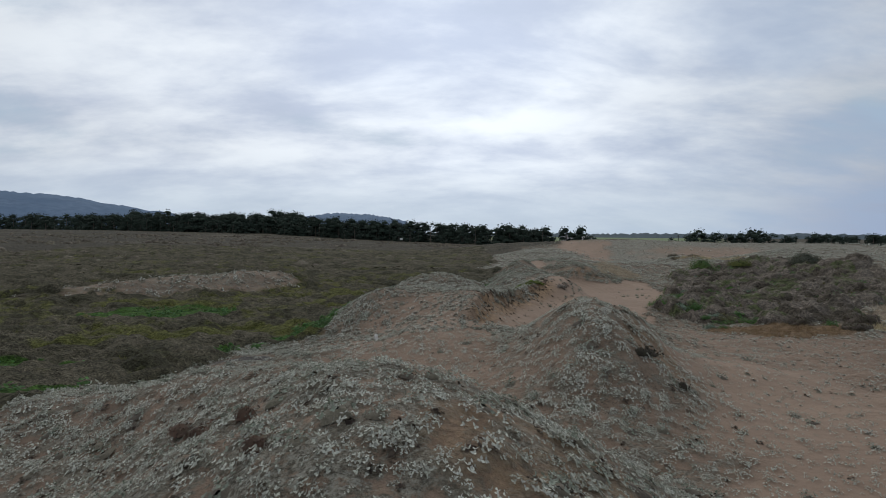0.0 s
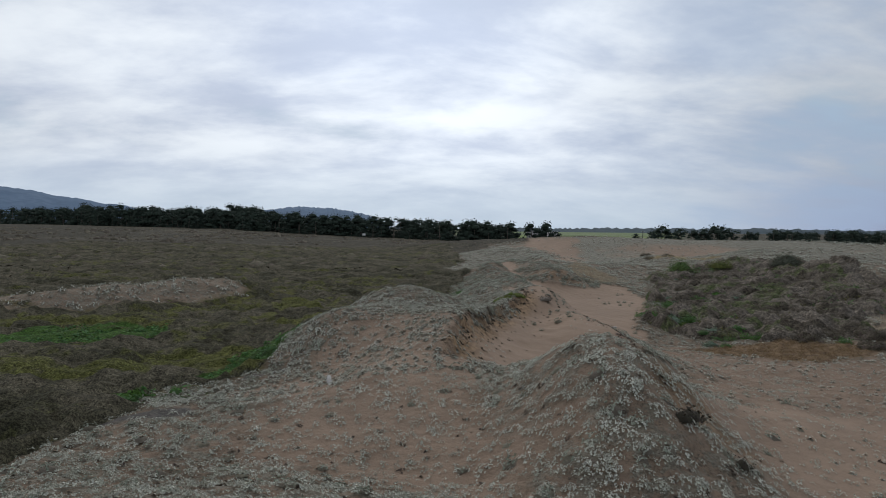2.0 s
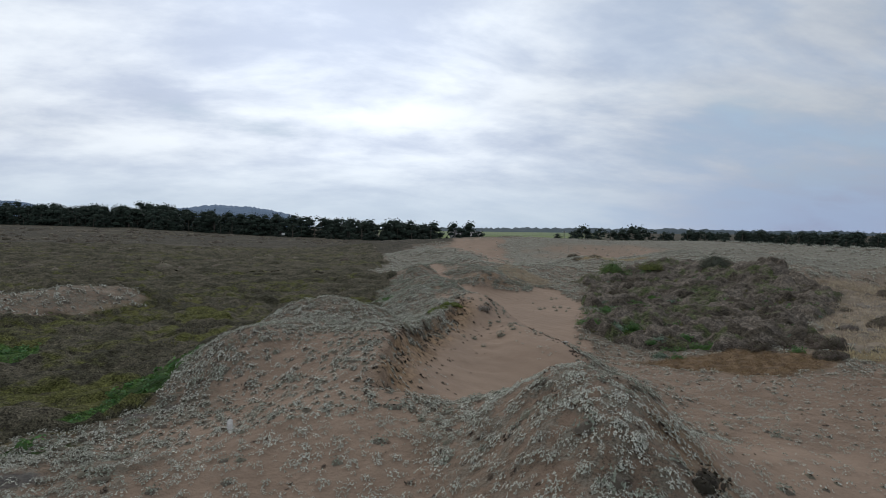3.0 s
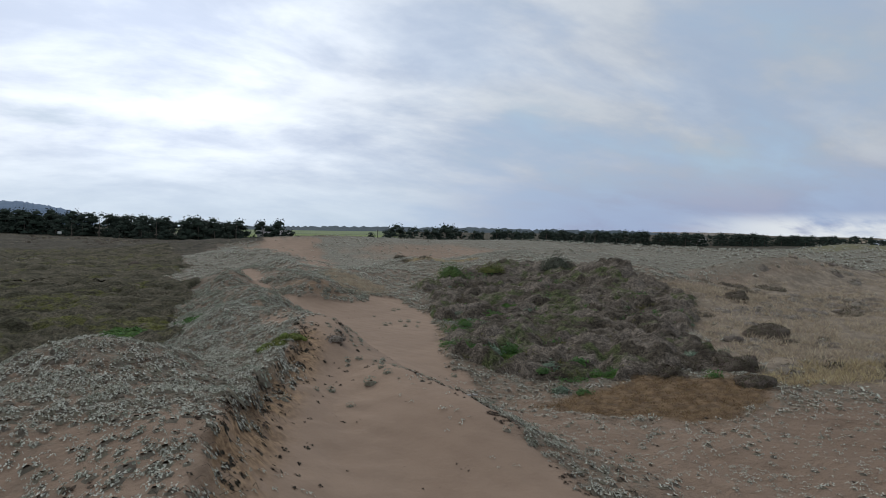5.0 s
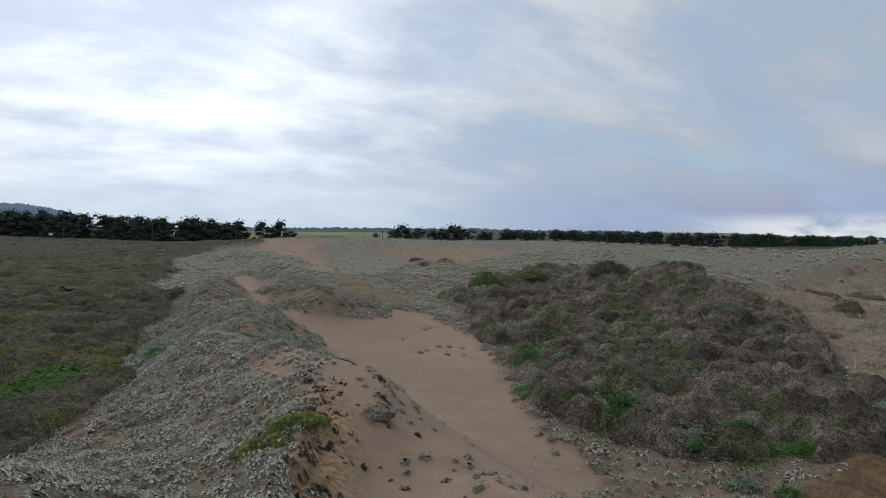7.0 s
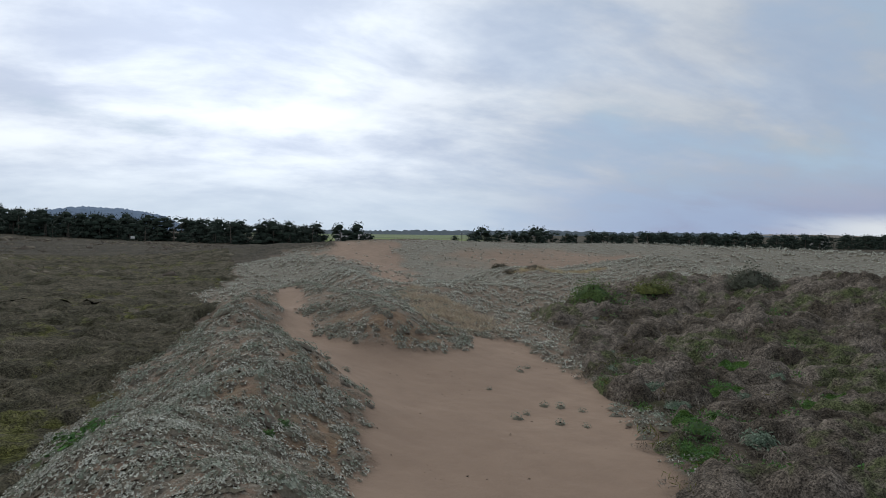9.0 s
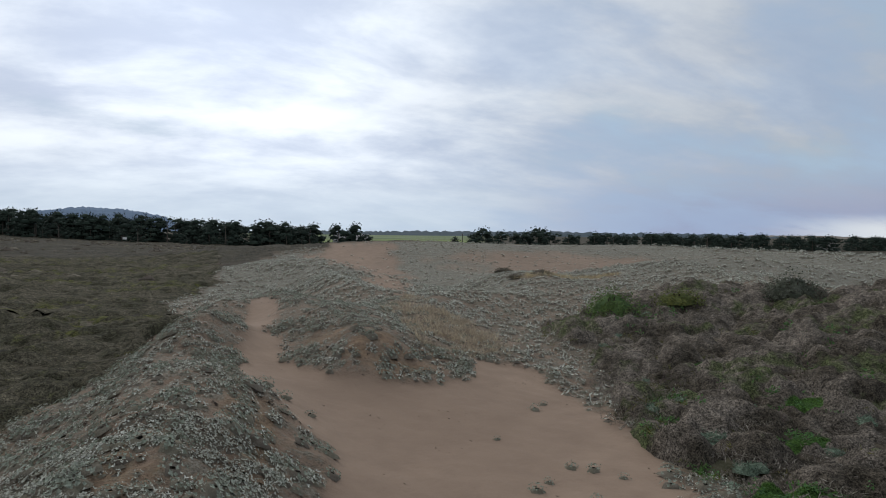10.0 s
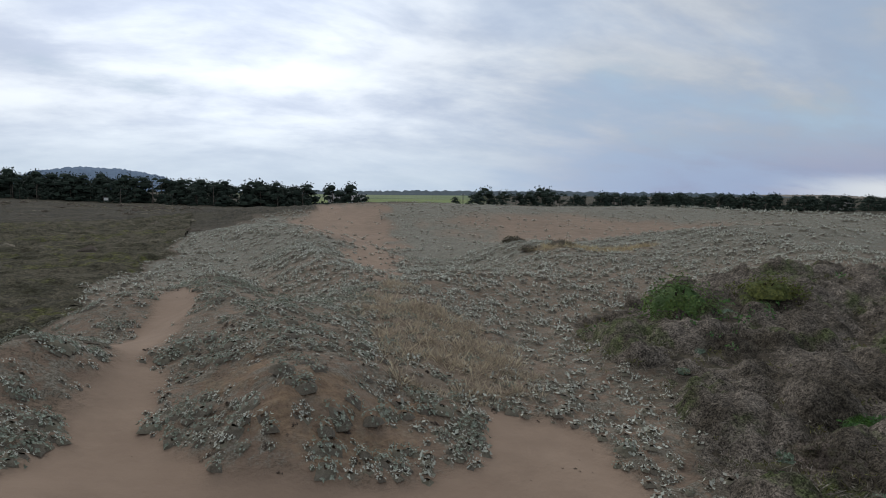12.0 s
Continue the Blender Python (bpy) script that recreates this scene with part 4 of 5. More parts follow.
grow("sage", MOUNDS, SAGE, 700, 13, 50, 40, 86, lambda x, y: shrub_share(x, y) * np.maximum(0.7 * step(fbm(x, y, 3.0, 2, 61), 0.3, 0.6), 0.45 * sand_side(x, y)), 0.22, 0.55, "grey-green sage bushes among the scrub", "scrub", -0.12)
grow("green_herb", TUFTS, HERB, 1800, 13, 40, 40, 84, lambda x, y: shrub_share(x, y) * step(fbm(x, y, 2.2, 2, 71), 0.3, 0.6), 0.25, 0.5, "bright green herbs at the foot of the scrub", "herbs", -0.8)
grow("green_herb", TUFTS, HERB, 14000, 13, 30, 39, 73, lambda x, y: zones(x, y)["herb"], 0.12, 0.3, "bright green herb patches at the edge of the scrub", "herbs", -0.9)
grow("heath_scrub", TWIG_TUFTS, HEATH, 7000, -36, 10, 8, 80, heath_share, 0.16, 0.42, "grey-brown heath twigs over the plain", "scrub", -0.3)
canopy("heath_scrub", HEATH_ROOF, "grey-brown heath cushions farther out on the plain", -78, 10, 96, 175, 0.42, lambda x, y: zones(x, y)["plain"], 0.38, 231, lambda x, y: 0.6 * patchy(x, y, 5.0, 0.0, 0.5, 81), lambda x, y: 0 * x)
canopy("heath_scrub", HEATH_ROOF, "grey-brown heath cushions beside the spur", -80, -40, 20, 96, 0.42, lambda x, y: zones(x, y)["plain"], 0.38, 231, lambda x, y: 0.6 * patchy(x, y, 5.0, 0.0, 0.5, 81), lambda x, y: 0 * x)
grow("heath_scrub", FAR_HUMPS, DARK_TWIGS, 2200, -150, 10, 90, 280, lambda x, y: zones(x, y)["plain"] * step(edge_of_plain(y) - x, 0, 8) * patchy(x, y, 14.0, -0.3, 0.4, 83), 0.6, 1.7, "dark heath mounds far out on the plain", "scrub", 0.15)
grow("olive_heath", TWIG_TUFTS, OLIVE, 7000, -36, 12, 8, 80, lambda x, y: heath_share(x, y) * np.maximum(0.8 * zones(x, y)["moss"] * patchy(x, y, 2.2, -0.2, 0.3, 85), 0.22 * patchy(x, y, 3.0, -0.2, 0.3, 81)), 0.16, 0.4, "olive-yellow moss and heath on the plain", "scrub", -0.3)
grow("dry_grass", BLADES, STALKS, 26000, 16, 95, 28, 116, lambda x, y: zones(x, y)["straw"] * (1 - zones(x, y)["shrub"]) * patchy(x, y, 3.0, -0.6, 0.3, 41), 0.25, 0.6, "pale straw-coloured grass tussocks", "grass")
grow("dry_grass", BLADES, STALKS, 9000, 23, 62, 33, 66, lambda x, y: zones(x, y)["straw"] * (1 - zones(x, y)["shrub"]) * (0.35 + 0.65 * patchy(x, y, 4.0, -0.3, 0.3, 45)), 0.3, 0.6, "thick pale straw grass beside the scrub", "grass")
grow("dry_grass", BLADES, GOLD, 2600, 22, 36, 34, 43, lambda x, y: spot(x, y, 28, 39.6, 5.0, 1.6, 10), 0.3, 0.55, "golden dry grass beside the russet patch", "grass")
grow("dry_grass", BLADES, GOLD, 1500, 32, 46, 100, 108, lambda x, y: spot(x, y, 38.6, 103.6, 5.2, 1.5, -4), 0.3, 0.6, "golden dry grass in a hollow of the hind dunes", "grass")
grow("dry_grass", BLADES, STALKS, 5000, 16, 23, 73, 91, lambda x, y: area(x, y, TUSSOCKS, 1.0, 0.8) * patchy(x, y, 1.2, -0.3, 0.3, 43), 0.25, 0.5, "tawny grass tussocks at the head of the sand", "grass")
grow("russet_grass", BLADES, RUST, 3600, 12, 26, 34, 44, lambda x, y: zones(x, y)["russet"], 0.1, 0.26, "rust-brown dead grass in a flat patch", "grass")
grow("green_herb", SPRIGS, HERB, 11000, -22, 8, 15, 64, lambda x, y: zones(x, y)["green"], 0.12, 0.3, "fresh green herbs in hollows of the plain", "herbs", -0.6)


grow("dead_stems", SPRIGS, BLACK_TWIGS, 8500, -2, 10, 27.5, 47, lambda x, y: 0.75 * np.exp(-((scarp_side(x, y) - 0.15) / 0.3) ** 2) + 0.09 * step(scarp_side(x, y), 0, 0.2) * step(2.6 - scarp_side(x, y), 0, 1.5), 0.06, 0.17, "dark dead clumps along the eroded dune edge", "plants")


grow("dead_stems", SPRIGS, DEAD, 3000, 6.5, 11, 31, 50, lambda x, y: np.exp(-((beside(x, y, RIM)[0] - 0.15) / 0.28) ** 2) * patchy(x, y, 1.1, 0.2, 0.45, 95), 0.06, 0.16, "dead brown tufts along the rim of bare sand", "plants")
grow("beach_bur", RIDGE_MATS, SAGE_SILVER, 1300, 6.5, 12, 31, 50, lambda x, y: np.exp(-((beside(x, y, RIM)[0] - 0.5) / 0.6) ** 2) * patchy(x, y, 1.4, -0.1, 0.4, 97), 0.08, 0.2, "grey-green plants along the rim of bare sand", "plants")


# ---------------------------------------------------------------- trees
def tree_forms(seed, high, wide, trunk_share, clumps, spire):
    """Trunk with limbs, and a crown of many leaf clumps with an uneven outline."""
    g = np.random.default_rng(seed)
    lean = g.normal(size=2) * 0.04 * high
    wood = [limb([(lean[0] * k, lean[1] * k, high * 0.85 * k) for k in np.linspace(0, 1, 6)], np.linspace(0.035, 0.006, 6) * high)]
    crown = []
    for c in range(clumps):
        k = ((c + g.uniform(0, 1)) / clumps) ** 1.2
        level = trunk_share + (1 - trunk_share) * k
        reach = wide * 0.5 * (1 - k**spire) ** 0.7 * g.uniform(0.45, 1.1)
        a = g.uniform(0, 2 * np.pi)
        tip = np.array([lean[0] * level + reach * math.cos(a), lean[1] * level + reach * math.sin(a), high * (level + g.normal() * 0.02)])
        root = np.array([lean[0] * level, lean[1] * level, high * max(0.08, level - 0.16)])
        if c % 2 == 0:
            wood.append(limb([root + (tip - root) * s + np.array([0, 0, -0.03 * high * math.sin(math.pi * s)]) for s in (0, 0.5, 1)], [0.012 * high, 0.008 * high, 0.003 * high], 4))
        n = 22
        hv, hq = heart(g, 9, 1.0)
        d = g.normal(size=(n, 3))
        d /= np.linalg.norm(d, axis=1, keepdims=True)
        size = high * g.uniform(0.12, 0.20)
        base = tip + d * np.array([1.35, 1.35, 0.8]) * size * g.uniform(0.55, 1.0, (n, 1))
        out = np.cross(d, g.normal(size=(n, 3))) * 0.7 + d * 0.7 + np.array([0, 0, 0.35])
        crown.append(leaves(g, base, out, g.uniform(0.5, 1.2, n) * size * 0.46, size * 0.32, d + np.array([0, 0, 0.8])))
        crown.append((hv * np.array([1.85, 1.85, 1.3]) * size + tip - (0, 0, 0.55 * size), hq))
    return joined(wood), joined(crown)


def make_tree(seed, high, wide, trunk_share, clumps, spire, label):
    wood, crown = tree_forms(seed, high, wide, trunk_share, clumps, spire)
    tree = tagged(new("tree"), label, "tree", "trees along the field edge")
    part("trunk", raw_mesh("trunk", *wood, BARK, True), tree)
    part("crown", raw_mesh("crown", *crown, NEEDLES), tree)
    return tree


TREES = [
    make_tree(1, 9.6, 9.5, 0.14, 20, 1.6, "dark green cypress with a ragged spreading crown"),
    make_tree(2, 8.6, 11.0, 0.04, 22, 2.4, "broad dark cypress with foliage down to the ground"),
    make_tree(3, 9.5, 7.0, 0.36, 22, 1.8, "tall dark cypress with a bare lower trunk"),
    make_tree(4, 7.0, 10.0, 0.02, 20, 3.0, "low rounded dark green cypress thicket"),
    make_tree(5, 10.2, 8.5, 0.06, 20, 1.3, "pointed dark cypress with a thin ragged top"),
]


def on_ground(x, y):
    return float(ground_height(np.array([x], float), np.array([y], float))[0])


used = set()


def plant(kind, x, y, size, turn):
    m = pose(x, y, on_ground(x, y) - 0.15, 0, 0, turn) @ Matrix.Scale(size, 4)
    if kind not in used:
        used.add(kind)
        TREES[kind].matrix_basis = m
        return TREES[kind]
    tree = copy_thing(TREES[kind], m)
    tree.scale = (size, size, size)
    return tree


def belt():
    g = random.Random(5)
    # two trees apart at the end of the dark belt, and the lone trees beyond the gap
    plant(0, 52.5, 301.4, 0.92, 20)
    plant(2, 58.6, 300.6, 0.9, 130)
    plant(1, 62, 299, 0.62, 70)
    plant(3, 97, 304, 0.72, 40)
    for x in (105, 107.5, 110, 113, 115.5, 121, 124, 126.5, 132, 135, 138, 140.5, 146, 149, 152, 155):
        plant(g.choice((1, 3, 3)), x, 304 + g.uniform(-4, 6), g.uniform(0.78, 1.0), g.uniform(0, 360))
    x = 46.0
    while x > -200:
        y = 306 + g.uniform(-8, 14) + 0.0016 * min(x - 20, 0) ** 2
        kind = g.choice((0, 1, 1, 3, 3, 4))
        plant(kind, x, y, g.uniform(0.86, 1.02) * (0.92, 1.0, 1, 1.2, 0.86)[kind], g.uniform(0, 360))
        x -= g.uniform(1.8, 3.6)
    for _ in range(44):
        x = g.uniform(-150, 44)
        plant(3, x, 298 + g.uniform(-4, 5) + 0.0016 * min(x - 20, 0) ** 2, g.uniform(0.5, 0.85), g.uniform(0, 360))
    x = 156.0
    while x < 470:
        low = np.interp(x, (156, 300, 400, 470), (0.9, 0.85, 0.62, 0.4))
        kind = g.choice((1, 1, 3, 3, 3, 0))
        plant(kind, x, 298 + g.uniform(-10, 14), g.uniform(0.82, 1.0) * (0.85, 0.95, 1, 1.15, 0.8)[kind] * float(low), g.uniform(0, 360))
        x += g.uniform(1.8, 3.4)


belt()


def far_wood(n, x0, x1, y0, bend, deep, low, high, seed, label):
    g = np.random.default_rng(seed)
    wood, crown = [], []
    x = g.uniform(x0, x1, n)
    y = y0 + bend * np.minimum(x - 20, 0) ** 2 + g.uniform(0, deep, n)
    z = ground_height(x, y)
    for k in range(n):
        fw, fc = tree_forms(40 + k % 7, g.uniform(low, high), g.uniform(8, 12), 0.05, 15, 2.8)
        for store, (v, q) in ((wood, fw), (crown, fc)):
            store.append((v + np.array([x[k], y[k], z[k]]), q))
    ob = tagged(new("wood", raw_mesh("wood", *joined(crown), NEEDLES)), label, "wood", kind="stuff")
    part("trunks", raw_mesh("trunks", *joined(wood), BARK), ob)


far_wood(85, -330, -60, 335, 0.0013, 65, 8, 11, 12, "dense dark green cypress wood behind the plain")
far_wood(70, -120, 44, 318, 0.0014, 16, 6.5, 8.0, 13, "shady understorey of the cypress belt")
far_wood(70, 160, 430, 308, 0.0, 20, 5.0, 6.4, 14, "dark green thicket along the shore fields")


# ---------------------------------------------------------------- far hills, sea, houses
def far_ridge(name, label, az, rise, dist, mat, bumps, fine, seed):
    """A range of hills: az and rise in degrees as seen from the dunes, with slopes towards the plain and behind."""
    a = np.radians(np.linspace(az[0], az[-1], 260))
    el = np.interp(np.degrees(a), az, rise)
    run = np.degrees(a)
    crest = 5.5 + dist * np.tan(np.radians(el)) + bumps * fbm(run, run * 0 + seed, 3.0, 3, seed) + fine * fbm(run, run * 0, 0.12, 3, seed + 5)
    rows = []
    for k in np.linspace(0, 1, 7):
        high = -4 + (crest + 4) * (k**0.85) + (bumps * 1.2 * fbm(run, run * 0 + 7 * k, 2.0, 3, seed + 9) * math.sin(math.pi * k))
        d = dist * (0.8 + 0.2 * k)
        rows.append(np.stack([d * np.sin(a), d * np.cos(a), high], 1))
    rows.append(np.stack([dist * 1.12 * np.sin(a), dist * 1.12 * np.cos(a), np.full(len(a), -5.0)], 1))
    n = np.arange(len(rows) * len(a)).reshape(len(rows), len(a))
    quads = np.stack([n[:-1, :-1], n[:-1, 1:], n[1:, 1:], n[1:, :-1]], -1).reshape(-1, 4)
    return tagged(new(name, raw_mesh(name, np.concatenate(rows), quads, mat, True)), label, "hills", kind="structure")


# haze of the distance is painted into these blue base colours
HAZED_HILL = surface("far_hill", [(0.075, 0.125, 0.195), (0.10, 0.15, 0.22), (0.07, 0.115, 0.18)], 0.003, 1.0, 0, 0)
HAZED_WOOD = surface("far_wood", [(0.03, 0.05, 0.065), (0.05, 0.07, 0.085), (0.025, 0.045, 0.055)], 0.01, 1.0, 0, 0)
HEADLAND = surface("headland", [(0.16, 0.135, 0.11), (0.22, 0.18, 0.14), (0.12, 0.11, 0.09)], 0.006, 1.0, 0, 0)
far_ridge("backdrop_mountain", "hazy blue-grey wooded mountains far inland", (-75, -50, -40, -32, -29.5, -27, -24, -21.5, -18, -14), (1.0, 2.2, 2.9, 2.85, 2.9, 2.6, 2.0, 1.7, 1.0, -0.2), 4100, HAZED_HILL, 8, 3, 3)
far_ridge("backdrop_hill", "hazy blue-grey rounded hill behind the wood", (-14, -11.5, -10, -8.4, -6, -4.5, -3, -0.5), (0.3, 1.5, 1.72, 1.86, 1.78, 1.6, 1.3, -0.2), 3600, HAZED_HILL, 4, 3, 5)
far_ridge("backdrop_woods", "long line of distant woods, coloured dark blue for haze", (-3, 6, 10, 14, 20, 26, 32, 38, 44, 46), (0.2, 0.32, 0.36, 0.36, 0.38, 0.42, 0.34, 0.32, 0.1, -0.3), 2300, HAZED_WOOD, 1.5, 3.2, 8)
far_ridge("backdrop_headland", "low tawny headland above the sea", (36, 40, 44, 46, 48.5, 50.5, 53.2, 54.5), (0.1, 0.22, 0.26, 0.25, 0.1, 0.0, -0.12, -0.25), 2700, HEADLAND, 1.0, 1.0, 11)


def sea_material():
    mat = bpy.data.materials.new("sea_water")
    mat.use_nodes = True
    n = Nodes(mat.node_tree)
    where = n.add("ShaderNodeTexCoord").outputs["Object"]
    foam = n.add("ShaderNodeAttribute", attribute_name="foam").outputs["Fac"]
    rolls = n.ramp(n.math("ADD", foam, n.math("MULTIPLY", n.noise(where, 0.02, 5.0, 0.6), 0.7)), 0.62, 0.9)
    colour = n.mix(rolls, (0.055, 0.07, 0.095), (0.72, 0.76, 0.78))
    bump = n.add("ShaderNodeBump", {"Strength": 0.5, "Distance": 0.6, "Height": n.noise(where, 0.12, 5.0)}).outputs[0]
    n.add("ShaderNodeOutputMaterial", {0: n.add("ShaderNodeBsdfPrincipled", {"Base Color": colour, "Roughness": n.math("MULTIPLY_ADD", rolls, 0.4, 0.35), "Normal": bump}).outputs[0]})
    return mat


def build_sea():
    gx, gy = np.meshgrid(np.geomspace(330, 4800, 70), np.concatenate([np.linspace(-900, 300, 20), np.linspace(310, 3500, 110)]))
    x, y = gx.ravel(), gy.ravel()
    n = np.arange(x.size).reshape(gx.shape)
    quads = np.stack([n[:-1, :-1], n[:-1, 1:], n[1:, 1:], n[1:, :-1]], -1).reshape(-1, 4)
    data = raw_mesh("sea", np.stack([x, y, np.full(x.shape, -4.0)], 1), quads, sea_material(), True)
    out = -coast(x, y)
    foam = step(out, -30, 30) * step(230 - out, 0, 190) * (0.65 + 0.35 * np.sin(out / 13 + 2 * fbm(x, y, 90, 2, 3)))
    data.attributes.new("foam", "FLOAT", "POINT").data.foreach_set("value", foam.astype(np.float32))
    return tagged(new("water", data), "grey sea with white surf rolling ashore", "sea", kind="structure")


build_sea()

WHITEWASH = surface("whitewash", [(0.62, 0.61, 0.58), (0.70, 0.69, 0.66), (0.5, 0.49, 0.46)], 0.5, 0.8, 0, 0.2, 8)
GREY_ROOF = surface("grey_roof", [(0.22, 0.21, 0.2), (0.3, 0.29, 0.28), (0.16, 0.15, 0.15)], 0.6, 0.8, 0, 0.3, 6)
DARK_PANE = surface("dark_pane", [(0.03, 0.035, 0.04), (0.05, 0.055, 0.06), (0.03, 0.03, 0.035)], 1.0, 0.2, 0, 0)


def box(x0, x1, y0, y1, z0, z1, bevel=0.0):
    bm = bmesh.new()
    bmesh.ops.create_cube(bm, size=1, matrix=Matrix.LocRotScale(((x0 + x1) / 2, (y0 + y1) / 2, (z0 + z1) / 2), None, (x1 - x0, y1 - y0, z1 - z0)))
    if bevel:
        bmesh.ops.bevel(bm, geom=bm.edges[:], offset=bevel, segments=1, affect="EDGES")
    return bm


def piece(name, bm, mat, parent, label=""):
    data = bpy.data.meshes.new(name)
    bm.to_mesh(data)
    bm.free()
    data.materials.append(mat)
    return part(name, data, parent, label)


def gable(w, d, z, rise, over=0.4, thick=0.15):
    bm = bmesh.new()
    ring = []
    for y in (-d / 2 - over, d / 2 + over):
        ring.append([bm.verts.new(p) for p in ((-w / 2 - over, y, z), (0, y, z + rise), (w / 2 + over, y, z), (w / 2 + over, y, z - thick), (0, y, z + rise - thick), (-w / 2 - over, y, z - thick))])
    bm.faces.new(ring[0][::-1])
    bm.faces.new(ring[1])
    for k in range(6):
        bm.faces.new((ring[0][k], ring[0][(k + 1) % 6], ring[1][(k + 1) % 6], ring[1][k]))
    return bm


def house(x, y, w, d, high, rise, turn, label):
    ob = tagged(new("house"), label, "house", "houses behind the trees")
    ob.matrix_basis = pose(x, y, on_ground(x, y) - 0.1, 0, 0, turn)
    piece("wall", box(-w / 2, w / 2, -d / 2, d / 2, 0, high), WHITEWASH, ob)
    roof = piece("roof", gable(w, d, high + 0.02, rise), GREY_ROOF, ob, "grey gabled roof")
    piece("chimney", box(-0.4, 0.4, -0.4, 0.4, high + rise * 0.5, high + rise + 0.7), WHITEWASH, roof)
    piece("door", box(-0.5, 0.5, -d / 2 - 0.06, -d / 2 + 0.02, 0, 2.05), BARK, ob)
    for k in (-0.3, 0.3):
        window = piece("window", box(w * k - 0.7, w * k + 0.7, -d / 2 - 0.05, -d / 2 + 0.02, 0.9, 2.1), WHITEWASH, ob)
        piece("pane", box(w * k - 0.6, w * k + 0.6, -d / 2 - 0.08, -d / 2 - 0.05, 1.0, 2.0), DARK_PANE, window, "dark window pane")
    return ob


house(279, 303, 13, 7, 3.0, 1.6, 48, "low white house with a grey roof among trees")
house(60, 338, 7, 6, 3.0, 2.6, 75, "pale shed with a steep grey roof behind trees")
house(69, 342, 9, 6, 3.0, 2.4, 70, "pale farm shed with a grey gabled roof")
house(-31, 420, 6, 5, 2.8, 2.0, 10, "small pale hut half hidden by the wood")


def notice_board(x, y):
    ob = tagged(new("notice_board"), "small white board on two posts by a tree", "sign")
    ob.matrix_basis = pose(x, y, on_ground(x, y) - 0.1, 0, 0, 4)
    piece("panel", box(-0.6, 0.6, -0.04, 0.04, 0.9, 1.7, 0.01), WHITEWASH, ob, "white painted panel")
    for k in (-0.5, 0.5):
        piece("post", box(k - 0.06, k + 0.06, 0.045, 0.16, 0, 1.7, 0.01), BARK, ob)
    return ob


notice_board(-17.2, 292)


def telegraph_pole(x, y, high):
    ob = tagged(new("telegraph_pole"), "weathered grey wooden pole with a crossarm", "pole")
    ob.matrix_basis = pose(x, y, on_ground(x, y) - 0.2, 0, 0, 15)
    part("pole", raw_mesh("pole", *limb([(0, 0, z) for z in (0, high / 2, high)], (0.17, 0.15, 0.12), 8), BARK, True), ob)
    piece("crossarm", box(-0.8, 0.8, -0.06, 0.06, high - 0.6, high - 0.46, 0.01), BARK, ob)
    for k in (-0.7, 0.7):
        piece("insulator", box(k - 0.05, k + 0.05, -0.05, 0.05, high - 0.46, high - 0.28, 0.02), WHITEWASH, ob, "white insulator")
    return ob


telegraph_pole(100.5, 303, 6.5)


# ---------------------------------------------------------------- single plants and driftwood
def single(name, x, y, wide, high, mat, label, category, group="", count=90, seed=0, size=0.24, stems=6, core=24):
    """A plant that stands alone: foliage over a few stems."""
    g = np.random.default_rng(1000 + seed)
    ob = tagged(new(name), label, category, group)
    ob.matrix_basis = pose(x, y, on_ground(x, y) - 0.03 + (-0.3 if name == "scrub_mound" else 0.22) * float(zones(np.array([x]), np.array([y]))["shrub"][0]), 0, 0, g.uniform(0, 360))
    if mat is SAGE_SILVER:
        v, q, inner, soft = rosettes(g, max(9, count // 4), 4, 14, high / wide * 2, size * 0.5)
    elif mat is DARK_TWIGS:
        v, q, inner, soft = mound_form(g, 18, 7, count, high / wide * 1.7, size)
    else:
        v, q, inner, soft = plant_form(g, count, core, high / wide * 2, size, 0.6, 0.6, 0.9, 0.42, 0.3, 0.6)
    part("foliage", raw_mesh("foliage", v * wide / 2, q, mat, soft, inner if mat is SAGE_SILVER else None), ob)
    wood = []
    for _ in range(stems):
        a, r = g.uniform(0, 2 * math.pi), g.uniform(0.2, 0.55) * wide / 2
        tip = np.array([r * math.cos(a), r * math.sin(a), high * g.uniform(0.35, 0.65)])
        wood.append(limb([(0, 0, -0.03), tip * (0.5, 0.5, 0.65), tip], (0.022 * wide, 0.016 * wide, 0.006 * wide), 4))
    tagged(part("stems", raw_mesh("stems", *joined(wood), DEAD), ob), kind="stuff")
    return ob


LONE = "plants alone on the sand"
for k, (x, y, wide) in enumerate(((7.15, 39.3, 0.62), (7.75, 39.5, 0.42), (7.85, 40.3, 0.40), (5.95, 39.3, 0.42), (5.4, 38.9, 0.3), (6.0, 37.6, 0.35), (15.6, 61.2, 0.6), (16.1, 61.6, 0.4), (17.1, 62.4, 0.5), (17.5, 62.0, 0.55), (17.9, 61.3, 0.4),
                                  (16.6, 60.3, 0.5), (17.2, 59.8, 0.4), (16.2, 65.0, 0.35), (18.6, 67.6, 0.6), (19.2, 68.2, 0.4), (21.0, 71.0, 0.8), (20.5, 70.5, 0.4), (21.3, 69.2, 0.3), (10.6, 66.9, 0.6), (11.2, 66.2, 0.45), (10.1, 67.5, 0.7), (13.6, 47.0, 0.4), (13.2, 46.2, 0.45), (10.0, 41.2, 0.4))):
    single("beach_plant", x, y, wide, wide * 0.34, SAGE_SILVER, "grey-green beach plant alone on bare sand", "plant", LONE, 80, k, 0.34, 6, 0)
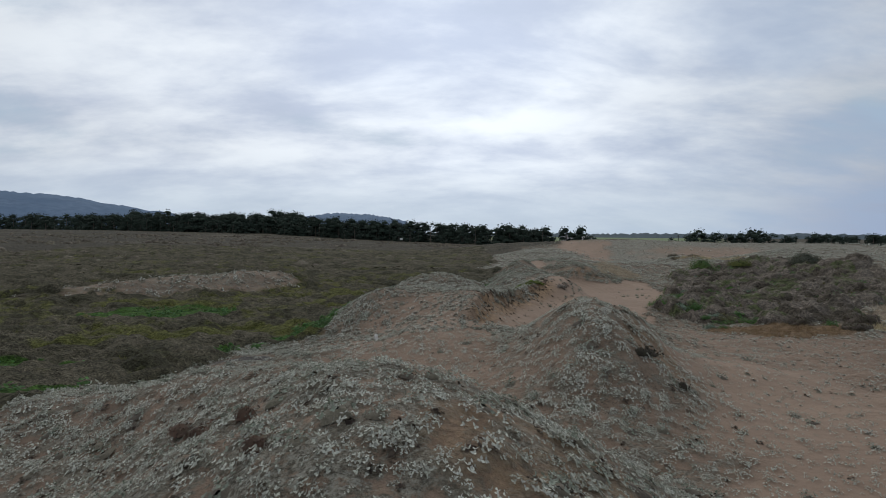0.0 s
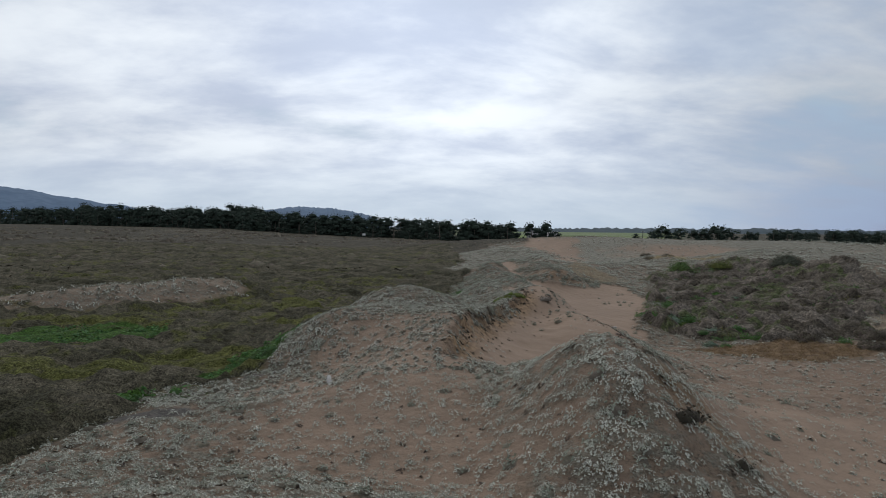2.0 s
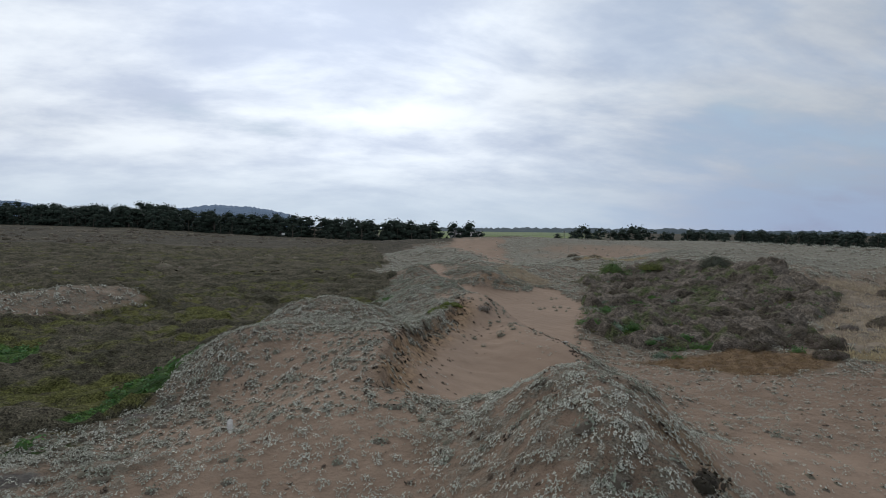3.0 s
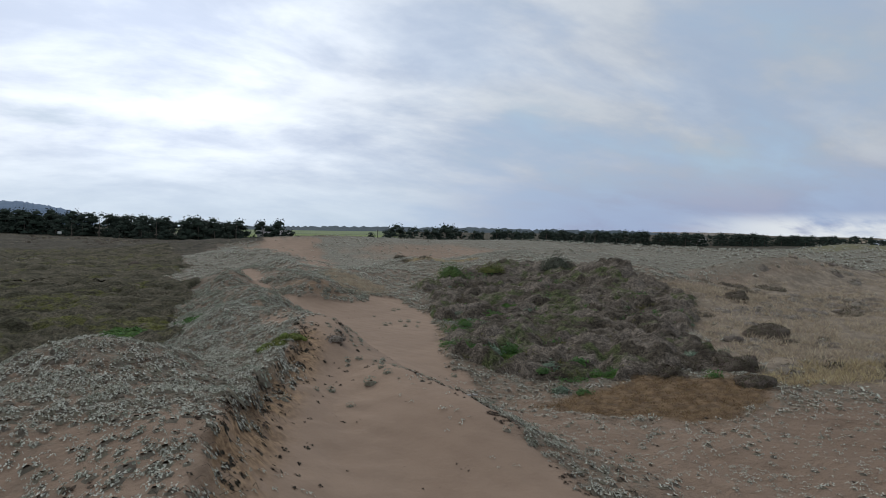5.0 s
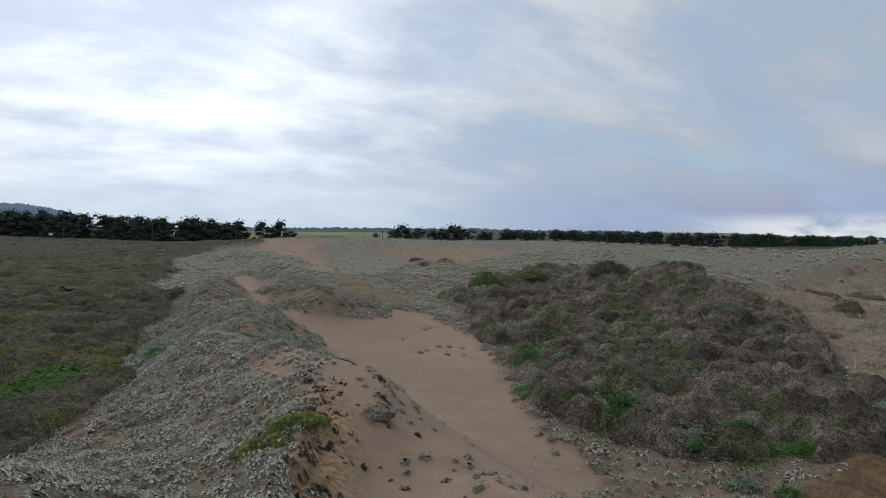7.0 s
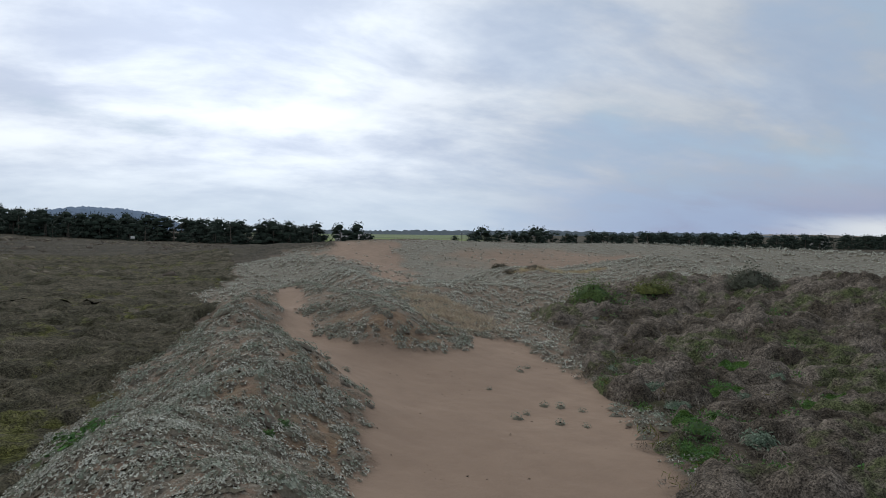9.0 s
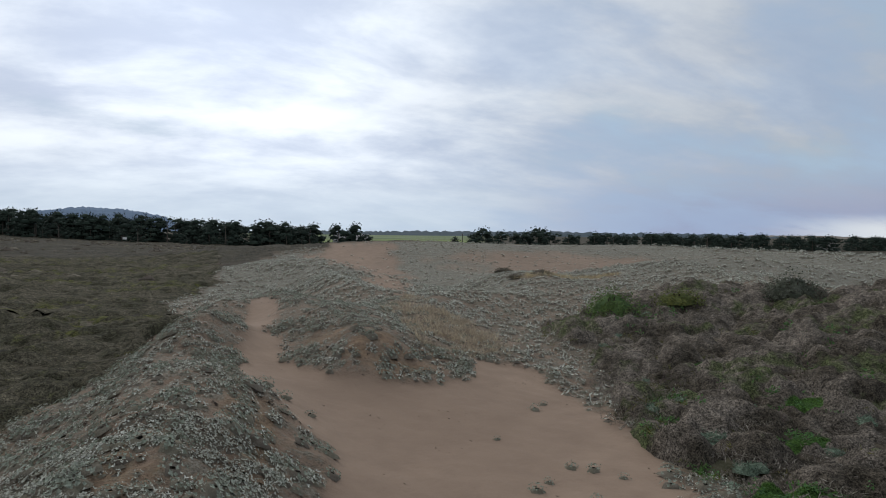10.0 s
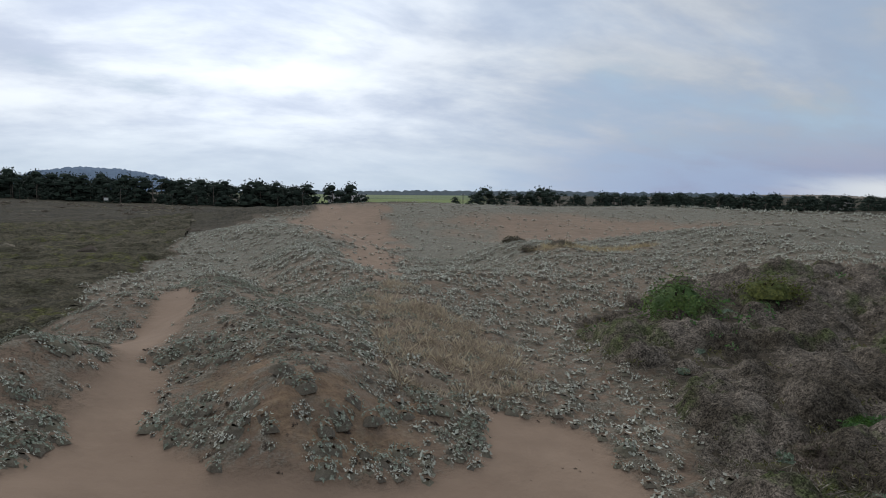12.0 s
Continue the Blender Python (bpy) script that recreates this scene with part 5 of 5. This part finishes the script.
for k, (x, y, wide) in enumerate(((14.3, 72.4, 0.75), (12.85, 71.7, 0.8), (13.5, 71.4, 0.5), (14.55, 71.5, 0.7), (14.9, 71.7, 0.5), (15.6, 72.1, 0.7), (15.2, 71.1, 0.5), (16.2, 71.4, 0.45), (12.5, 70.9, 0.5), (13.9, 73.2, 0.8), (16.5, 72.8, 0.6), (17.2, 72.2, 0.4))):
    single("beach_plant", x, y, wide, wide * 0.4, SAGE_SILVER, "silver-leaved plant clinging to the sandy dune nose", "plant", "plants on the dune nose", 110, 50 + k, 0.3, 7, 0)
single("beach_plant", 7.35, 43.8, 1.0, 0.34, TWIGS, "dry grey-brown plant on the crest of the sand", "plant", "", 150, 80, 0.2, 14)
single("green_bush", 29.4, 80.6, 3.5, 1.8, HERB_DARK, "bright green rounded bush above the brown scrub", "bush", "", 1700, 81, 0.085, 16, 40)
single("olive_bush", 33.8, 80.8, 3.4, 1.0, OLIVE_DARK, "low olive-green bush on the scrub crest", "bush", "", 1400, 82, 0.085, 14, 40)
single("dark_bush", 40.4, 79.2, 4.2, 1.7, DARK_LEAF, "dark grey-green bush on the scrub crest", "bush", "", 1800, 83, 0.08, 18, 40)
for x, y, wide in ((36.4, 112.3, 2.2), (36.7, 103.9, 1.9), (34.2, 104.3, 1.4), (39.4, 111.2, 1.3)):
    single("dark_bush", x, y, wide, wide * 0.3, DARK_TWIGS, "low dark bush in a hollow of the dunes", "bush", "bushes in the hollow", 220, int(x * 7), 0.22, 8, 24)
for k, (x, y, wide) in enumerate(((8.25, 58.1, 0.55), (7.85, 57.5, 0.5))):
    single("green_tuft", x, y, wide, 0.22, HERB, "small green herb on the silvery ridge", "plant", "green tufts on the ridge", 70, 90 + k, 0.3, 5, 10)
for k, (x, y, wide) in enumerate(((16.3, 48.7, 1.6), (17.6, 49.0, 1.3), (15.2, 49.6, 1.0), (17.6, 45.7, 1.4), (18.9, 45.3, 1.3), (16.7, 44.8, 0.9), (16.2, 42.7, 1.1), (16.6, 41.8, 0.9), (22.6, 41.1, 0.9), (27.8, 45.5, 0.9), (33.6, 56.9, 1.2), (19.4, 57.6, 1.1), (20.2, 56.2, 1.3))):
    single("green_herb", x, y, wide, wide * 0.34, HERB if k % 3 else SAGE, "fresh green herb at the edge of the scrub", "plant", "green herbs beside the sand", 200, 100 + k, 0.2, 6, 16)
for k, (x, y, wide) in enumerate(((23.8, 50.2, 3.0), (27.6, 51.9, 3.2), (21.6, 42.8, 1.9), (23.4, 43.5, 2.2), (24.9, 42.4, 2.6), (23.0, 39.4, 1.7), (34.6, 48.7, 2.6), (37.6, 60.5, 3.0), (44.7, 60.4, 2.2), (31.0, 60.5, 3.0), (26.0, 56.5, 2.6), (24.0, 64.0, 2.6), (29.0, 67.0, 3.0), (25.2, 69.5, 2.6))):
    single("scrub_mound", x, y, wide, wide * 0.36, DARK_TWIGS, "dense dark brown rounded scrub mound", "bush", "dark scrub mounds", 1500, 160 + k, 0.12, 10, 40)
for k, (x, y, wide) in enumerate(((-3.35, 9.9, 0.8), (-2.5, 9.1, 0.5), (-3.9, 10.6, 0.6), (-2.0, 7.6, 0.5))):
    single("russet_plant", x, y, wide, 0.26, REDDISH, "red-brown dried plant on the near dune", "plant", "red-brown plants", 120, 120 + k, 0.16, 16, 10)
for k, (x, y, wide) in enumerate(((5.95, 20.5, 1.0), (5.6, 20.0, 0.7), (6.6, 19.4, 0.6))):
    single("dark_plant", x, y, wide, 0.34, BLACK_TWIGS, "blackish dead plant on the mound", "plant", "dead plants on the mound", 120, 130 + k, 0.2, 10, 16)


def mossy_crest():
    """A turf of green moss over the broken edge of the ridge."""
    g = np.random.default_rng(77)
    ob = tagged(new("turf"), "green mossy turf hanging over the ridge edge", "turf")
    ob.matrix_basis = pose(5.35, 42.5, on_ground(5.35, 42.5), 0, 0, 0)
    pads, tips = [], []
    for k in range(12):
        cx, cy = -0.75 + 0.125 * k + g.normal() * 0.05, -0.55 + 0.1 * k + g.normal() * 0.12
        base = on_ground(5.35 + cx, 42.5 + cy) - on_ground(5.35, 42.5)
        v, q, _, _ = mound_form(g, 12, 4, 0, 0.6)
        pads.append((v * g.uniform(0.22, 0.36) + np.array([cx, cy, base]), q))
        v, q, _, _ = plant_form(g, 80, 0, 0.6, 0.2, 0.4, 0.6, 1.0, 0.5, 0.2, 0.9)
        tips.append((v * 0.34 + np.array([cx, cy, base]), q))
    part("moss", raw_mesh("moss", *joined(pads), MOSS, True), ob)
    tagged(part("shoots", raw_mesh("shoots", *joined(tips), MOSS), ob, "short olive-green shoots"), kind="stuff")
    return ob


mossy_crest()


def driftwood(x, y, long, thick, turn, tilt, label):
    ob = tagged(new("driftwood"), label, "driftwood")
    ob.matrix_basis = pose(x, y, on_ground(x, y) + thick * 0.6, 90 + tilt, 0, turn)
    g = random.Random(int(x * 10))
    part("log", raw_mesh("log", *limb([(g.uniform(-0.02, 0.02), g.uniform(-0.02, 0.02), long * (k - 0.5)) for k in (0, 0.25, 0.5, 0.75, 1)], (thick, thick * 1.1, thick, thick * 0.95, thick * 0.8), 9), PALE_WOOD, True), ob)
    part("stub", raw_mesh("stub", *limb([(0, 0, long * 0.1), (thick * 1.5, thick, long * 0.2), (thick * 2.4, thick * 1.4, long * 0.32)], (thick * 0.5, thick * 0.4, thick * 0.25), 6), PALE_WOOD, True), ob)
    return ob


driftwood(-2.45, 26.5, 0.55, 0.07, 15, 25, "short bleached grey driftwood log on sand")
driftwood(8.9, 36.4, 0.5, 0.03, 60, 0, "thin grey driftwood stick on sand")


def roots():
    """Dead roots and stalks that hang from the wind-cut edge."""
    g = np.random.default_rng(31)
    pieces = []
    for (ax, ay), (bx, by) in zip(SCARP, SCARP[1:]):
        for _ in range(40):
            k, off = g.uniform(), g.normal() * 0.22 + 0.12
            dx, dy = bx - ax, by - ay
            n = math.hypot(dx, dy)
            x, y = ax + k * dx + off * dy / n, ay + k * dy - off * dx / n
            z = on_ground(x, y)
            out = np.array([dy / n, -dx / n, 0.0]) * g.uniform(0.08, 0.22) + g.normal(size=3) * 0.05
            p = np.array([x, y, z + g.uniform(-0.02, 0.1)])
            pieces.append(limb([p, p + out * 0.5 + (0, 0, 0.03), p + out + (0, 0, -g.uniform(0.02, 0.14))], (0.007, 0.005, 0.003), 3))
    return tagged(new("dead_roots", raw_mesh("dead_roots", *joined(pieces), BLACK_TWIGS)), "dark dead roots hanging from the eroded dune edge", "roots", kind="stuff")


roots()
